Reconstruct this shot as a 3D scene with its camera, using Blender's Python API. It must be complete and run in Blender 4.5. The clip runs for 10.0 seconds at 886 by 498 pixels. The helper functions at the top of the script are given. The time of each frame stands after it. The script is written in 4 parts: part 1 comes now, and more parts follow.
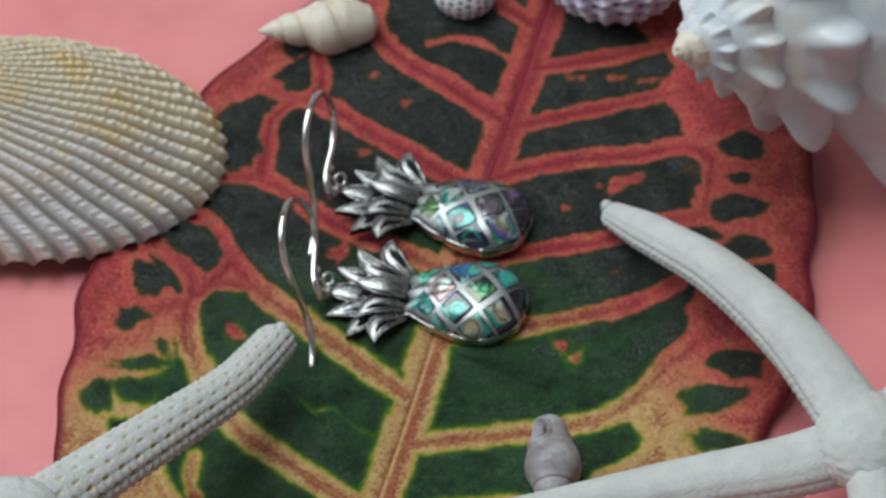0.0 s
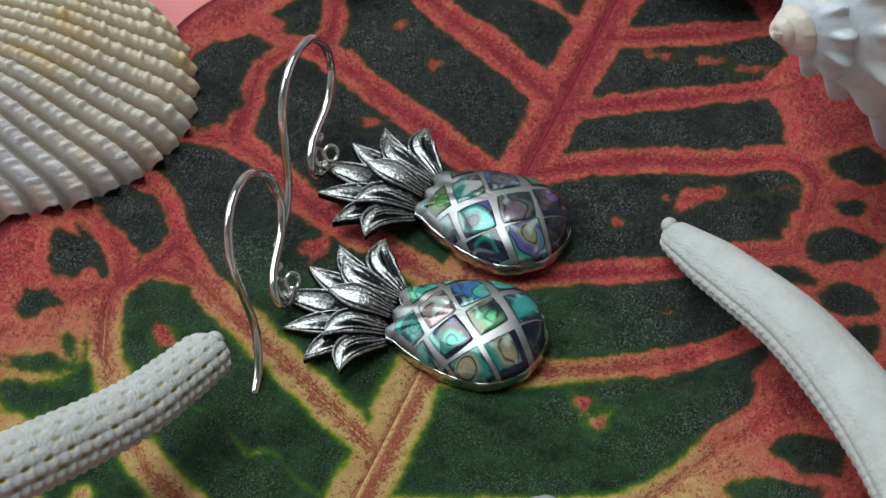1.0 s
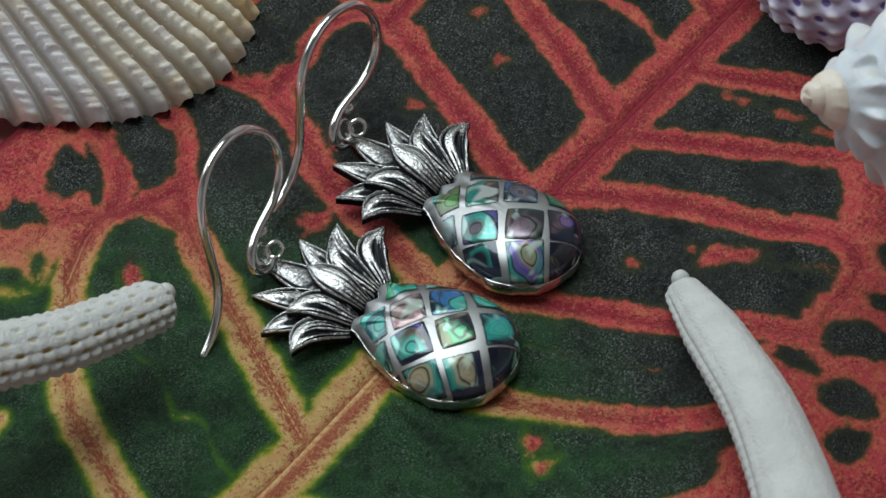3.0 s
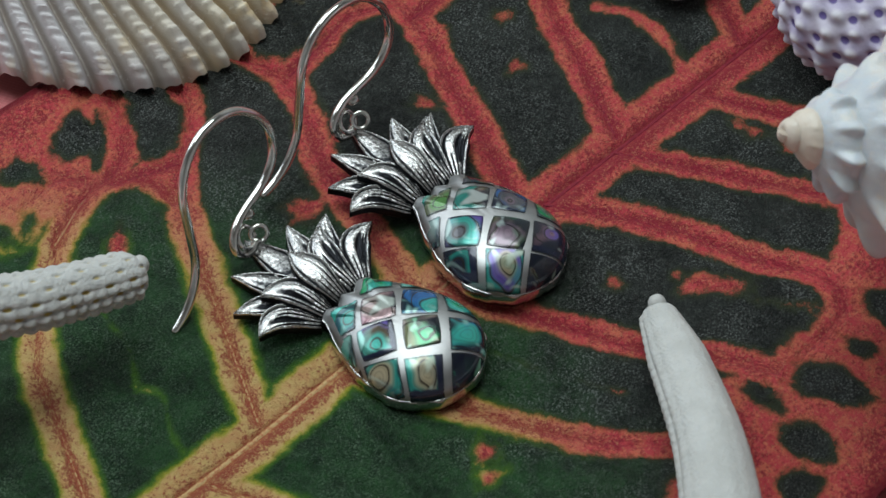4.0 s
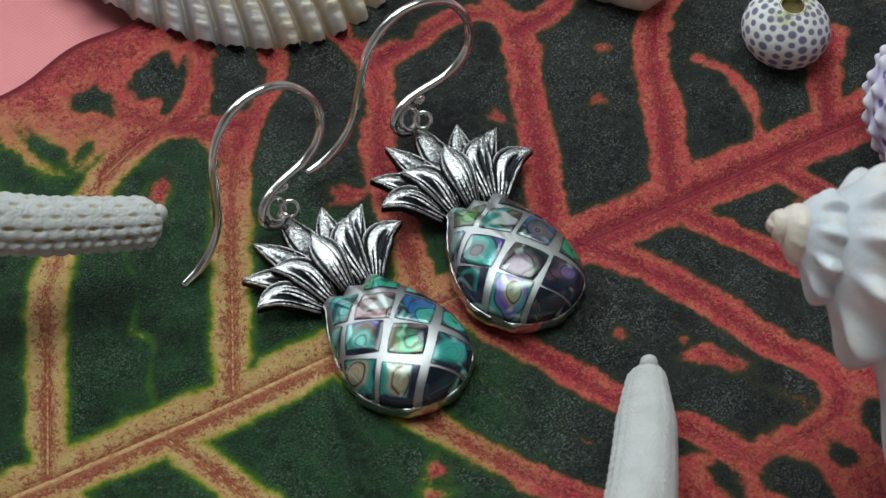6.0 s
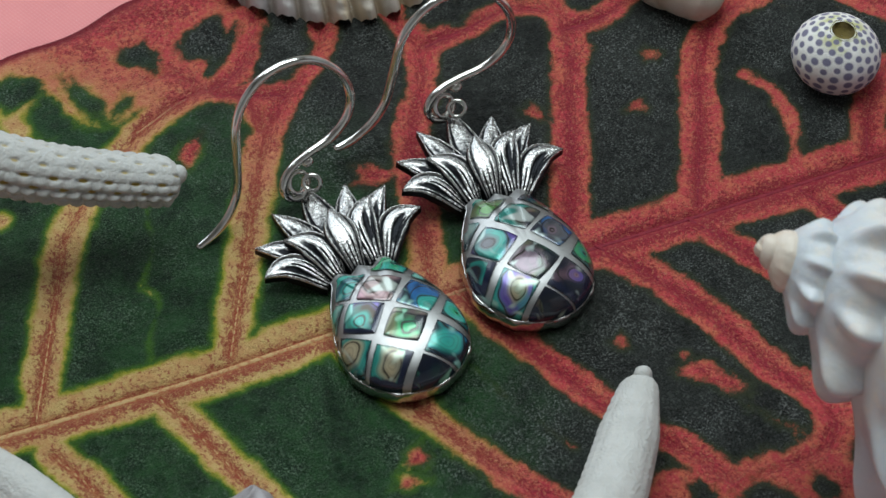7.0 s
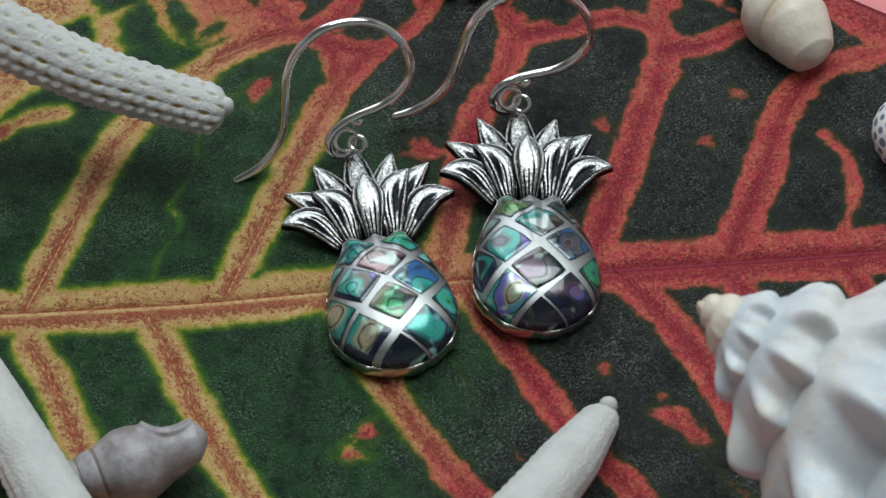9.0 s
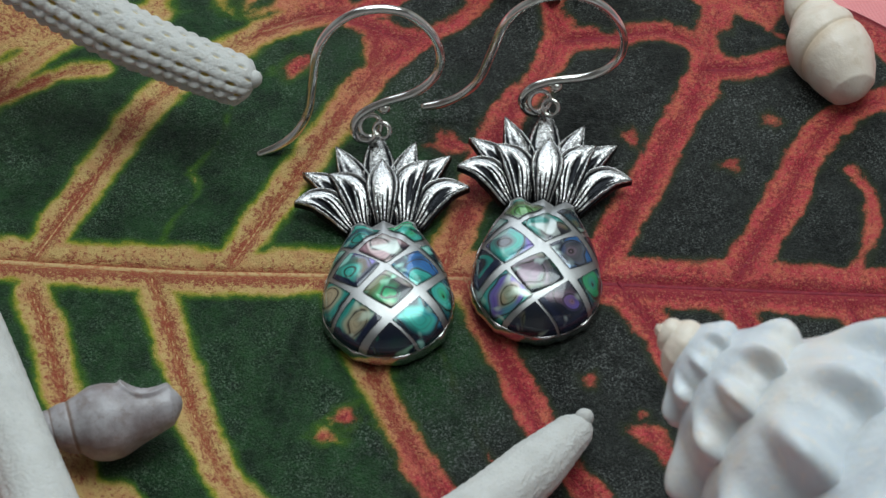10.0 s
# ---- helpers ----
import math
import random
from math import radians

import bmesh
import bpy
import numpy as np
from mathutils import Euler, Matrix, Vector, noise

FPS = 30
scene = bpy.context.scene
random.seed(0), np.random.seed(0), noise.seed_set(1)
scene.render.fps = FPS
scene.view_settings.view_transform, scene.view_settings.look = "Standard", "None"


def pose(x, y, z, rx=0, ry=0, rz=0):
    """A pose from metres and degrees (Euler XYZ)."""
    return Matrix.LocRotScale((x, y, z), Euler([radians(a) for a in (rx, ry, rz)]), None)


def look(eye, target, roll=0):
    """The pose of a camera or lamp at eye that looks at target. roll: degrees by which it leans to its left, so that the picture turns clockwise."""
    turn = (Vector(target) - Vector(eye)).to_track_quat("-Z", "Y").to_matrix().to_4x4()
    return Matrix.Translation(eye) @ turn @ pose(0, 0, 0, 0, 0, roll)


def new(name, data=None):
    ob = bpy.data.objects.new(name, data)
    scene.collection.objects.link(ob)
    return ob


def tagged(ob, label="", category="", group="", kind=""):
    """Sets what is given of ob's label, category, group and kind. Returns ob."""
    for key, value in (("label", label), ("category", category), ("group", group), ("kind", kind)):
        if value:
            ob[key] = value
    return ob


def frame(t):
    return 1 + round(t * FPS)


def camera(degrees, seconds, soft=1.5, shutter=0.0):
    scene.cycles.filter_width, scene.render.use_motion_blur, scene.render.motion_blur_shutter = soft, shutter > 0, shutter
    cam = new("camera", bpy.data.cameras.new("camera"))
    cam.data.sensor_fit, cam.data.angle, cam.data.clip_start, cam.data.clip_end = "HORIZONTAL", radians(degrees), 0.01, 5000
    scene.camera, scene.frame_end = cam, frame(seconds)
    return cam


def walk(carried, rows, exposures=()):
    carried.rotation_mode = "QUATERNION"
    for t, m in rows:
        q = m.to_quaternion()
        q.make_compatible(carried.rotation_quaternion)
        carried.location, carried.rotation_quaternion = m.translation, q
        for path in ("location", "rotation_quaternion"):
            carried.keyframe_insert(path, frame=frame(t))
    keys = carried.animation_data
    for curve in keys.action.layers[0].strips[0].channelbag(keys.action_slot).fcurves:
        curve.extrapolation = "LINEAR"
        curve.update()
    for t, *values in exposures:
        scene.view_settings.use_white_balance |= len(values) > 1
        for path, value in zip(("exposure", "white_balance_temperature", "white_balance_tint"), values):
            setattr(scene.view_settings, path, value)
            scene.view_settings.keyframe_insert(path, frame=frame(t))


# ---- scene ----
from mathutils import kdtree

CM = 0.01


def eye(x, y, z, yaw, pitch, roll):
    """A camera pose in centimetres and degrees: yaw from +y to the left, pitch up, roll as in look()."""
    return pose(x * CM, y * CM, z * CM, 90 + pitch, 0, yaw) @ pose(0, 0, 0, 0, 0, roll)


cam = camera(18.000, 10.0)
cam.data.dof.use_dof, cam.data.dof.focus_distance, cam.data.dof.aperture_fstop = True, 0.249, 90
PATH = [
    (0.0, eye(-20.081, -4.910, 25.332, -76.60, -48.74, -4.02)),
    (0.5, eye(-16.586, -5.169, 21.620, -73.37, -48.69, -3.39)),
    (1.0, eye(-14.364, -5.490, 19.547, -69.95, -48.96, -2.74)),
    (1.5, eye(-13.120, -5.930, 18.401, -66.55, -49.03, -2.00)),
    (2.0, eye(-12.719, -6.719, 18.413, -63.47, -49.01, -1.36)),
    (2.5, eye(-12.284, -7.534, 18.450, -60.21, -49.08, -0.72)),
    (4.0, eye(-10.409, -9.952, 18.502, -49.81, -49.38, 0.11)),
    (4.5, eye(-9.798, -10.487, 18.593, -46.86, -49.60, 0.88)),
    (5.0, eye(-9.136, -11.088, 18.644, -43.28, -49.72, 1.12)),
    (5.5, eye(-8.273, -11.697, 18.755, -39.22, -49.96, 1.41)),
    (7.0, eye(-5.910, -13.083, 18.941, -28.42, -50.81, 2.23)),
    (7.5, eye(-4.991, -13.431, 19.035, -24.59, -51.18, 2.64)),
    (8.0, eye(-3.931, -13.692, 19.119, -20.29, -51.70, 2.65)),
    (8.5, eye(-2.862, -14.021, 19.231, -15.92, -52.05, 2.43)),
    (9.0, eye(-2.015, -14.169, 19.212, -12.47, -52.16, 2.90)),
    (9.5, eye(-0.978, -14.256, 19.380, -8.32, -52.64, 2.84)),
    (10.0, eye(0.068, -14.345, 19.411, -4.13, -52.81, 2.56)),
]
walk(cam, PATH, [(0.0, 0.22), (0.5, 0.14), (1.0, 0.24), (1.2, 0.38), (1.4, 0.60), (1.7, 0.60), (2.0, 0.14), (2.5, 0.12), (6.0, 0.14), (8.0, 0.20), (10.0, 0.20)])

# ---- light: a window, a ceiling lamp, and the sky outside ----
world = bpy.data.worlds.new("world")
scene.world = world
world.use_nodes = True
sky = world.node_tree.nodes.new("ShaderNodeTexSky")
sky.sky_type, sky.sun_disc, sky.sun_elevation, sky.sun_rotation = "NISHITA", False, radians(35), radians(180)
world.node_tree.links.new(sky.outputs[0], world.node_tree.nodes["Background"].inputs[0])
world.node_tree.nodes["Background"].inputs[1].default_value = 0.08


def area(name, m, w, h, watts, color):
    data = bpy.data.lights.new(name, "AREA")
    data.shape, data.size, data.size_y, data.energy, data.color = "RECTANGLE", w, h, watts, color
    ob = new(name, data)
    ob.matrix_world = m
    return ob


area("window_light", look((-0.1, 1.30, 0.98), (0, 0, 0.1)), 1.1, 0.9, 9.0, (0.86, 0.96, 1.0))
area("ceiling_light", look((0.26, 0.42, 1.5), (0.26, 0.421, 0)), 1.2, 0.80, 18.2, (0.865, 0.98, 1.0))

# ---- materials ----


class Mat:
    """A node material with a Principled shader and short helpers."""

    def __init__(self, name, rough=0.5, metal=0.0, coat=0.0):
        self.m = bpy.data.materials.new(name)
        self.m.use_nodes = True
        self.t = self.m.node_tree
        self.b = self.t.nodes["Principled BSDF"]
        self.b.inputs["Roughness"].default_value = rough
        self.b.inputs["Metallic"].default_value = metal
        self.b.inputs["Coat Weight"].default_value = coat
        self.b.inputs["Coat Roughness"].default_value = 0.04
        self.coord = self.t.nodes.new("ShaderNodeTexCoord").outputs["Object"]

    def put(self, node, key, v):
        if v is None:
            return
        if isinstance(v, (int, float)):
            node.inputs[key].default_value = v
        elif isinstance(v, tuple):
            node.inputs[key].default_value = (*v, 1.0) if len(v) == 3 and node.inputs[key].type == "RGBA" else v
        else:
            self.t.links.new(v, node.inputs[key])

    def attr(self, name, out="Fac"):
        n = self.t.nodes.new("ShaderNodeAttribute")
        n.attribute_name = name
        return n.outputs[out]

    def noise(self, per_cm, detail=3.0, rough=0.55, vec=None, distort=0.0):
        n = self.t.nodes.new("ShaderNodeTexNoise")
        self.put(n, "Vector", vec or self.coord)
        n.inputs["Scale"].default_value = per_cm * 100
        n.inputs["Detail"].default_value, n.inputs["Roughness"].default_value, n.inputs["Distortion"].default_value = detail, rough, distort
        return n.outputs["Fac"]

    def voronoi(self, per_cm, feature="F1", out="Distance", vec=None):
        n = self.t.nodes.new("ShaderNodeTexVoronoi")
        n.feature = feature
        self.put(n, "Vector", vec or self.coord)
        n.inputs["Scale"].default_value = per_cm * 100
        return n.outputs[out]

    def math(self, op, a, b=None, c=None):
        n = self.t.nodes.new("ShaderNodeMath")
        n.operation = op
        for k, v in enumerate((a, b, c)):
            self.put(n, k, v)
        return n.outputs[0]

    def range(self, v, a, b, lo=0.0, hi=1.0):
        n = self.t.nodes.new("ShaderNodeMapRange")
        n.interpolation_type = "SMOOTHSTEP"
        for k, x in enumerate((v, a, b, lo, hi)):
            self.put(n, k, x)
        return n.outputs[0]

    def mix(self, f, a, b, mode="MIX"):
        n = self.t.nodes.new("ShaderNodeMix")
        n.data_type, n.blend_type = "RGBA", mode
        self.put(n, 0, f), self.put(n, 6, a), self.put(n, 7, b)
        return n.outputs[2]

    def bump(self, h, mm, strength=1.0, base=None):
        n = self.t.nodes.new("ShaderNodeBump")
        n.inputs["Distance"].default_value, n.inputs["Strength"].default_value = mm * 0.001, strength
        self.put(n, "Height", h)
        if base is not None:
            self.put(n, "Normal", base)
        return n.outputs[0]

    def done(self, color=None, rough=None, normal=None, metal=None):
        self.put(self.b, "Base Color", color), self.put(self.b, "Roughness", rough)
        self.put(self.b, "Normal", normal), self.put(self.b, "Metallic", metal)
        return self.m


def leaf_material():
    m = Mat("croton_leaf", 0.5)
    m.b.inputs["Specular IOR Level"].default_value = 0.23
    field, red = m.attr("green"), m.attr("red")
    edge_noise = m.math("ADD", m.math("MULTIPLY", m.math("SUBTRACT", m.noise(5.0, 4.0, 0.6), 0.5), 0.11), m.math("MULTIPLY", m.math("SUBTRACT", m.voronoi(16.0, "F1", "Color"), 0.5), m.range(red, 0.0, 0.8, 0.018, 0.028)))
    grain = m.noise(70.0, 3.0, 0.8)
    lobes = m.math("MULTIPLY", m.math("SUBTRACT", m.noise(1.8, 2.0), 0.5), 0.16)
    f = m.math("ADD", m.math("ADD", m.math("ADD", field, lobes), edge_noise), m.math("MULTIPLY", m.math("SUBTRACT", grain, 0.5), 0.06))
    red_n = m.math("ADD", red, m.math("MULTIPLY", m.math("SUBTRACT", m.noise(3.0, 3.0), 0.5), 0.5))
    red_c = m.range(red_n, 0.1, 0.9)
    mott = m.noise(2.2, 8.0, 0.78)
    dark_green = m.mix(m.range(mott, 0.35, 0.7), (0.002, 0.013, 0.004), (0.018, 0.072, 0.019))
    charcoal = m.mix(m.range(mott, 0.35, 0.7), (0.002, 0.003, 0.0025), (0.017, 0.020, 0.017))
    dark = m.mix(m.range(red_n, 0.45, 1.1), dark_green, charcoal)
    fleck = m.range(m.noise(20.0, 4.0, 0.95), 0.46, 0.66)
    dark = m.mix(m.math("MULTIPLY", fleck, 0.36), dark, m.mix(red_c, (0.050, 0.086, 0.053), (0.070, 0.079, 0.070)))
    # pale speckle: sparkle and patches of sheen put into the blade's colour
    glint_dots = m.math("MULTIPLY", m.range(m.noise(56.0, 2.0, 0.75), 0.50, 0.66), m.range(m.noise(1.6, 5.0, 0.75), 0.36, 0.64, 0.10, 1.25))
    dark = m.mix(m.math("MULTIPLY", glint_dots, 0.85), dark, m.mix(red_c, (0.11, 0.165, 0.11), (0.15, 0.158, 0.15)))
    streak = m.range(m.noise(2.6, 5.0, 0.75, None, 0.8), 0.62, 0.78)
    dark = m.mix(m.math("MULTIPLY", streak, m.range(red_n, 0.2, 0.8, 0.5, 0.15)), dark, (0.030, 0.085, 0.018))
    outer = m.mix(red_c, m.mix(m.range(m.noise(10.0, 3.0), 0.35, 0.65), (0.61, 0.42, 0.165), (0.57, 0.31, 0.13)),
                  m.mix(m.range(m.noise(8.0, 4.0, 0.7), 0.4, 0.65), (0.52, 0.054, 0.068), (0.60, 0.145, 0.088)))
    speck_c = m.mix(red_c, m.mix(m.noise(20.0, 2.0), (0.34, 0.050, 0.036), (0.21, 0.016, 0.020)), (0.25, 0.012, 0.030))
    core = m.math("MAXIMUM", m.range(f, -0.24, -0.10, 0.55, 0.0), m.attr("band"))
    level = m.math("ADD", m.math("MULTIPLY", core, 0.15), m.math("ADD", 0.02, m.math("MULTIPLY", red_c, 0.03)))
    comb = m.t.nodes.new("ShaderNodeCombineXYZ")
    m.put(comb, 0, m.math("MULTIPLY", m.attr("fibre"), 0.0040)), m.put(comb, 1, m.math("MULTIPLY", m.attr("across"), 0.01))
    plain = m.noise(24.0, 3.0, 0.80)
    close = m.range(m.math("ABSOLUTE", m.attr("across")), 0.03, 0.10, 1.0, 0.0)
    fibre = m.math("ADD", m.math("MULTIPLY", m.noise(34.0, 4.0, 0.85, comb.outputs[0], 0.4), close), m.math("MULTIPLY", plain, m.math("SUBTRACT", 1.0, close)))
    patchy = m.math("MULTIPLY", m.math("SUBTRACT", m.noise(4.0, 3.0), 0.5), 0.22)
    speck = m.range(m.math("ADD", m.math("ADD", m.math("ADD", m.math("MULTIPLY", fibre, 0.7), m.math("MULTIPLY", m.noise(40.0, 3.0, 0.9), 0.3)), level), patchy), 0.56, 0.63)
    vein = m.mix(m.math("MULTIPLY", speck, 0.88), outer, speck_c)
    pale = m.range(m.noise(40.0, 2.0, 0.9), 0.54, 0.64)
    vein = m.mix(m.math("MULTIPLY", pale, 0.55), vein, m.mix(red_c, (0.66, 0.48, 0.20), (0.66, 0.29, 0.15)))
    line = m.attr("line")
    vein = m.mix(m.math("MULTIPLY", line, 0.8), vein, m.mix(red_c, (0.36, 0.07, 0.03), (0.28, 0.016, 0.035)))
    rim = m.mix(red_c, (0.36, 0.34, 0.035), (0.44, 0.13, 0.05))
    color = m.mix(m.math("MULTIPLY", m.math("MULTIPLY", m.range(f, -0.055, -0.015), m.range(m.noise(3.5, 4.0, 0.7), 0.3, 0.6, 0.35, 1.0)), m.range(red_n, 0.1, 0.9, 1.0, 0.35)), vein, rim)
    halo = m.mix(red_c, (0.05, 0.13, 0.012), (0.028, 0.036, 0.016))
    color = m.mix(m.range(f, -0.03, 0.02), color, halo)
    color = m.mix(m.range(f, 0.005, 0.07), color, dark)
    margin = m.attr("margin")
    moss = m.math("MULTIPLY", m.range(m.noise(5.0, 4.0, 0.7), 0.60, 0.72), m.range(margin, 1.2, 0.5))
    color = m.mix(m.math("MULTIPLY", moss, 0.2), color, (0.24, 0.17, 0.035))
    color = m.mix(m.range(margin, 0.16, 0.02), color, (0.19, 0.012, 0.022))
    cells = m.voronoi(28.0)
    n = m.bump(m.noise(2.4, 4.0, 0.6, None, 0.5), 1.5, 0.6)
    n = m.bump(cells, 0.05, 0.3, n)
    n = m.bump(m.noise(60.0, 2.0, 0.8), 0.30, 1.0, n)
    rough = m.range(m.noise(12.0, 4.0), 0.3, 0.7, 0.33, 0.52)
    return m.done(color, rough, n)


def cloth_material():
    m = Mat("pink_satin", 0.42)
    sep = m.t.nodes.new("ShaderNodeSeparateXYZ")
    m.put(sep, 0, m.coord)
    weft = m.math("SINE", m.math("MULTIPLY", m.math("ADD", sep.outputs[0], m.math("MULTIPLY", sep.outputs[1], 0.35)), 2 * math.pi / 0.00034))
    warp = m.math("SINE", m.math("MULTIPLY", m.math("SUBTRACT", sep.outputs[1], m.math("MULTIPLY", sep.outputs[0], 0.35)), 2 * math.pi / 0.00045))
    weave = m.math("ADD", weft, m.math("MULTIPLY", warp, 0.5))
    col = m.mix(m.range(m.noise(0.8, 4.0), 0.3, 0.7), (0.62, 0.16, 0.17), (0.72, 0.21, 0.21))
    col = m.mix(m.range(weave, -0.6, 1.4, 0.0, 0.18), col, (0.80, 0.34, 0.34))
    # sparkle of the satin, put into its colour as fine pale specks
    glint = m.range(m.noise(80.0, 1.0), 0.72, 0.80)
    col = m.mix(m.math("MULTIPLY", glint, 0.5), col, (0.9, 0.6, 0.6))
    m.b.inputs["Sheen Weight"].default_value = 0.3
    return m.done(col, m.range(weave, -1, 1, 0.48, 0.38), m.bump(weave, 0.02, 0.3))


def silver_material(name, rough, tone, patina_shade=True):
    m = Mat(name, rough, 1.0)
    col = m.mix(m.range(m.noise(9.0, 4.0), 0.3, 0.75), tone, tuple(0.86 * c for c in tone))
    metal, r = 1.0, m.range(m.noise(30.0, 3.0), 0.3, 0.7, rough * 0.7, rough * 1.5)
    if patina_shade:
        # groove oxide and the crown's painted shade, both as dark colour
        oxide_shade = m.range(m.math("ADD", m.attr("patina_shade"), m.math("MULTIPLY", m.math("SUBTRACT", m.noise(24.0, 4.0, 0.7), 0.44), 0.9)), 0.35, 0.75)
        col = m.mix(oxide_shade, col, (0.018, 0.019, 0.022))
        r = m.math("ADD", r, m.math("MULTIPLY", oxide_shade, 0.2))
    nrm = m.bump(m.noise(38.0 if patina_shade else 22.0, 3.0, 0.6), 0.22 if patina_shade else 0.05, 0.4 if patina_shade else 0.12)
    return m.done(col, r if patina_shade else rough, nrm, metal)


def abalone_material():
    """Shell nacre: coloured growth rings round a spot, each piece with tones of its own."""
    m = Mat("abalone", 0.22, 0.0, 0.6)
    m.b.inputs["Coat Roughness"].default_value = 0.03
    core, ring, outer = m.attr("core", "Color"), m.attr("ring", "Color"), m.attr("outer", "Color")
    flow = m.noise(2.2, 1.0, 0.4, None, 0.7)
    d = m.math("ADD", m.math("MULTIPLY", m.attr("spot"), 0.75), m.math("MULTIPLY", m.math("SUBTRACT", flow, 0.44), 2.6))
    col = m.mix(m.range(d, 0.40, 0.85), core, ring)
    col = m.mix(m.range(d, 0.95, 1.45), col, outer)
    lobe = m.range(m.noise(3.6, 1.0, 0.5, None, 0.5), 0.48, 0.66)
    col = m.mix(m.math("MULTIPLY", lobe, 0.6), col, m.mix(m.range(m.noise(3.0, 1.0), 0.4, 0.6), outer, core))
    fine = m.math("SINE", m.math("MULTIPLY", d, 30.0))
    col = m.mix(m.range(fine, -0.2, 1.0, 0.0, 0.22), col, (0.04, 0.05, 0.05))
    band = m.math("ABSOLUTE", m.math("SUBTRACT", m.math("FRACT", m.math("MULTIPLY", d, 1.25)), 0.5))
    col = m.mix(m.range(band, 0.0, 0.13, 0.95, 0.0), col, (0.018, 0.014, 0.010))
    smoke = m.range(m.noise(2.8, 1.0, 0.5, None, 0.5), 0.54, 0.64)
    col = m.mix(m.math("MULTIPLY", smoke, 0.92), col, (0.006, 0.010, 0.024))
    # pearly highlights put into the colour as bright patches
    glow = m.range(m.noise(4.2, 1.0, 0.6, None, 0.8), 0.54, 0.68)
    col = m.mix(m.math("MULTIPLY", glow, 0.85), col, m.mix(0.40, core, (0.70, 1.0, 0.90)))
    edge = m.math("ADD", m.attr("resin"), m.math("MULTIPLY", m.math("SUBTRACT", m.noise(8.0, 2.0), 0.5), 0.5))
    col = m.mix(m.range(edge, 0.45, 0.62), col, (0.010, 0.015, 0.040))
    col = m.mix(m.math("MULTIPLY", m.attr("seam"), 0.8), col, (0.012, 0.014, 0.020))
    return m.done(col, 0.22, m.bump(d, 0.15, 0.25), 0.30)


def chalk_material(name, light, dark, pit, rough=0.75):
    """Starfish and urchin: chalky skin with the tint of its pits from the mesh."""
    m = Mat(name, rough)
    col = m.mix(m.range(m.noise(4.0, 4.0), 0.3, 0.7), light, dark)
    col = m.mix(m.range(m.noise(30.0, 3.0), 0.55, 0.75, 0.0, 0.35), col, tuple(0.8 * c for c in dark))
    col = m.mix(m.math("MULTIPLY", m.attr("top"), m.range(m.noise(9.0, 3.0), 0.40, 0.60)), col, (0.46, 0.46, 0.13))
    col = m.mix(m.range(m.attr("pit"), 0.35, 0.8), col, pit)
    m.b.inputs["Subsurface Weight"].default_value = 0.12
    m.b.inputs["Subsurface Radius"].default_value = (0.002, 0.0016, 0.0012)
    n = m.bump(m.noise(34.0, 3.0, 0.75), 0.16, 0.7)
    return m.done(col, None, n)


def purple_material():
    """Lavender skin with whiter knobs and dark violet pores."""
    m = Mat("purple_urchin", 0.7)
    col = m.mix(m.range(m.noise(3.0, 4.0), 0.35, 0.65), (0.44, 0.39, 0.55), (0.56, 0.52, 0.62))
    col = m.mix(m.range(m.attr("rise"), 0.25, 0.8), col, (0.66, 0.63, 0.69))
    pore = m.math("ADD", m.attr("pit"), m.math("MULTIPLY", m.math("SUBTRACT", m.noise(14.0), 0.5), 0.3))
    col = m.mix(m.range(pore, 0.40, 0.85), col, (0.12, 0.085, 0.26))
    return m.done(col, None, m.bump(m.noise(36.0, 3.0, 0.7), 0.1, 0.5))


def cockle_material():
    m = Mat("cockle_shell", 0.6)
    sep = m.t.nodes.new("ShaderNodeSeparateXYZ")
    m.put(sep, 0, m.coord)
    side = m.math("ADD", m.math("MULTIPLY", sep.outputs[0], 45.0), m.math("MULTIPLY", m.math("SUBTRACT", m.noise(1.0, 3.0), 0.5), 1.6))
    col = m.mix(m.range(side, -0.8, 0.4), (0.55, 0.515, 0.525), (0.63, 0.545, 0.41))
    grow = m.attr("grow")
    zone = m.noise(2.0, 3.0, 0.6, None, 0.6)
    band = m.math("MULTIPLY", m.range(m.math("SINE", m.math("ADD", m.math("MULTIPLY", grow, 22.0), m.math("MULTIPLY", zone, 8.0))), 0.0, 0.8), m.range(zone, 0.40, 0.58))
    col = m.mix(m.math("MULTIPLY", band, 0.75), col, m.mix(m.range(side, -0.6, 0.4), (0.57, 0.48, 0.40), (0.66, 0.47, 0.22)))
    blush = m.range(m.noise(1.6, 3.0), 0.58, 0.70)
    col = m.mix(m.math("MULTIPLY", blush, 0.3), col, (0.58, 0.42, 0.42))
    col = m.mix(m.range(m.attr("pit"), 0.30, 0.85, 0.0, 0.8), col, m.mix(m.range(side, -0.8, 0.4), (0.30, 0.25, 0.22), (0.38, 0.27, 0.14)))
    col = m.mix(m.range(m.noise(20.0, 3.0), 0.6, 0.8, 0.0, 0.6), col, (0.80, 0.78, 0.76))
    return m.done(col, m.range(m.noise(10.0), 0.3, 0.7, 0.5, 0.75), m.bump(m.noise(40.0, 3.0, 0.7), 0.15, 0.6))


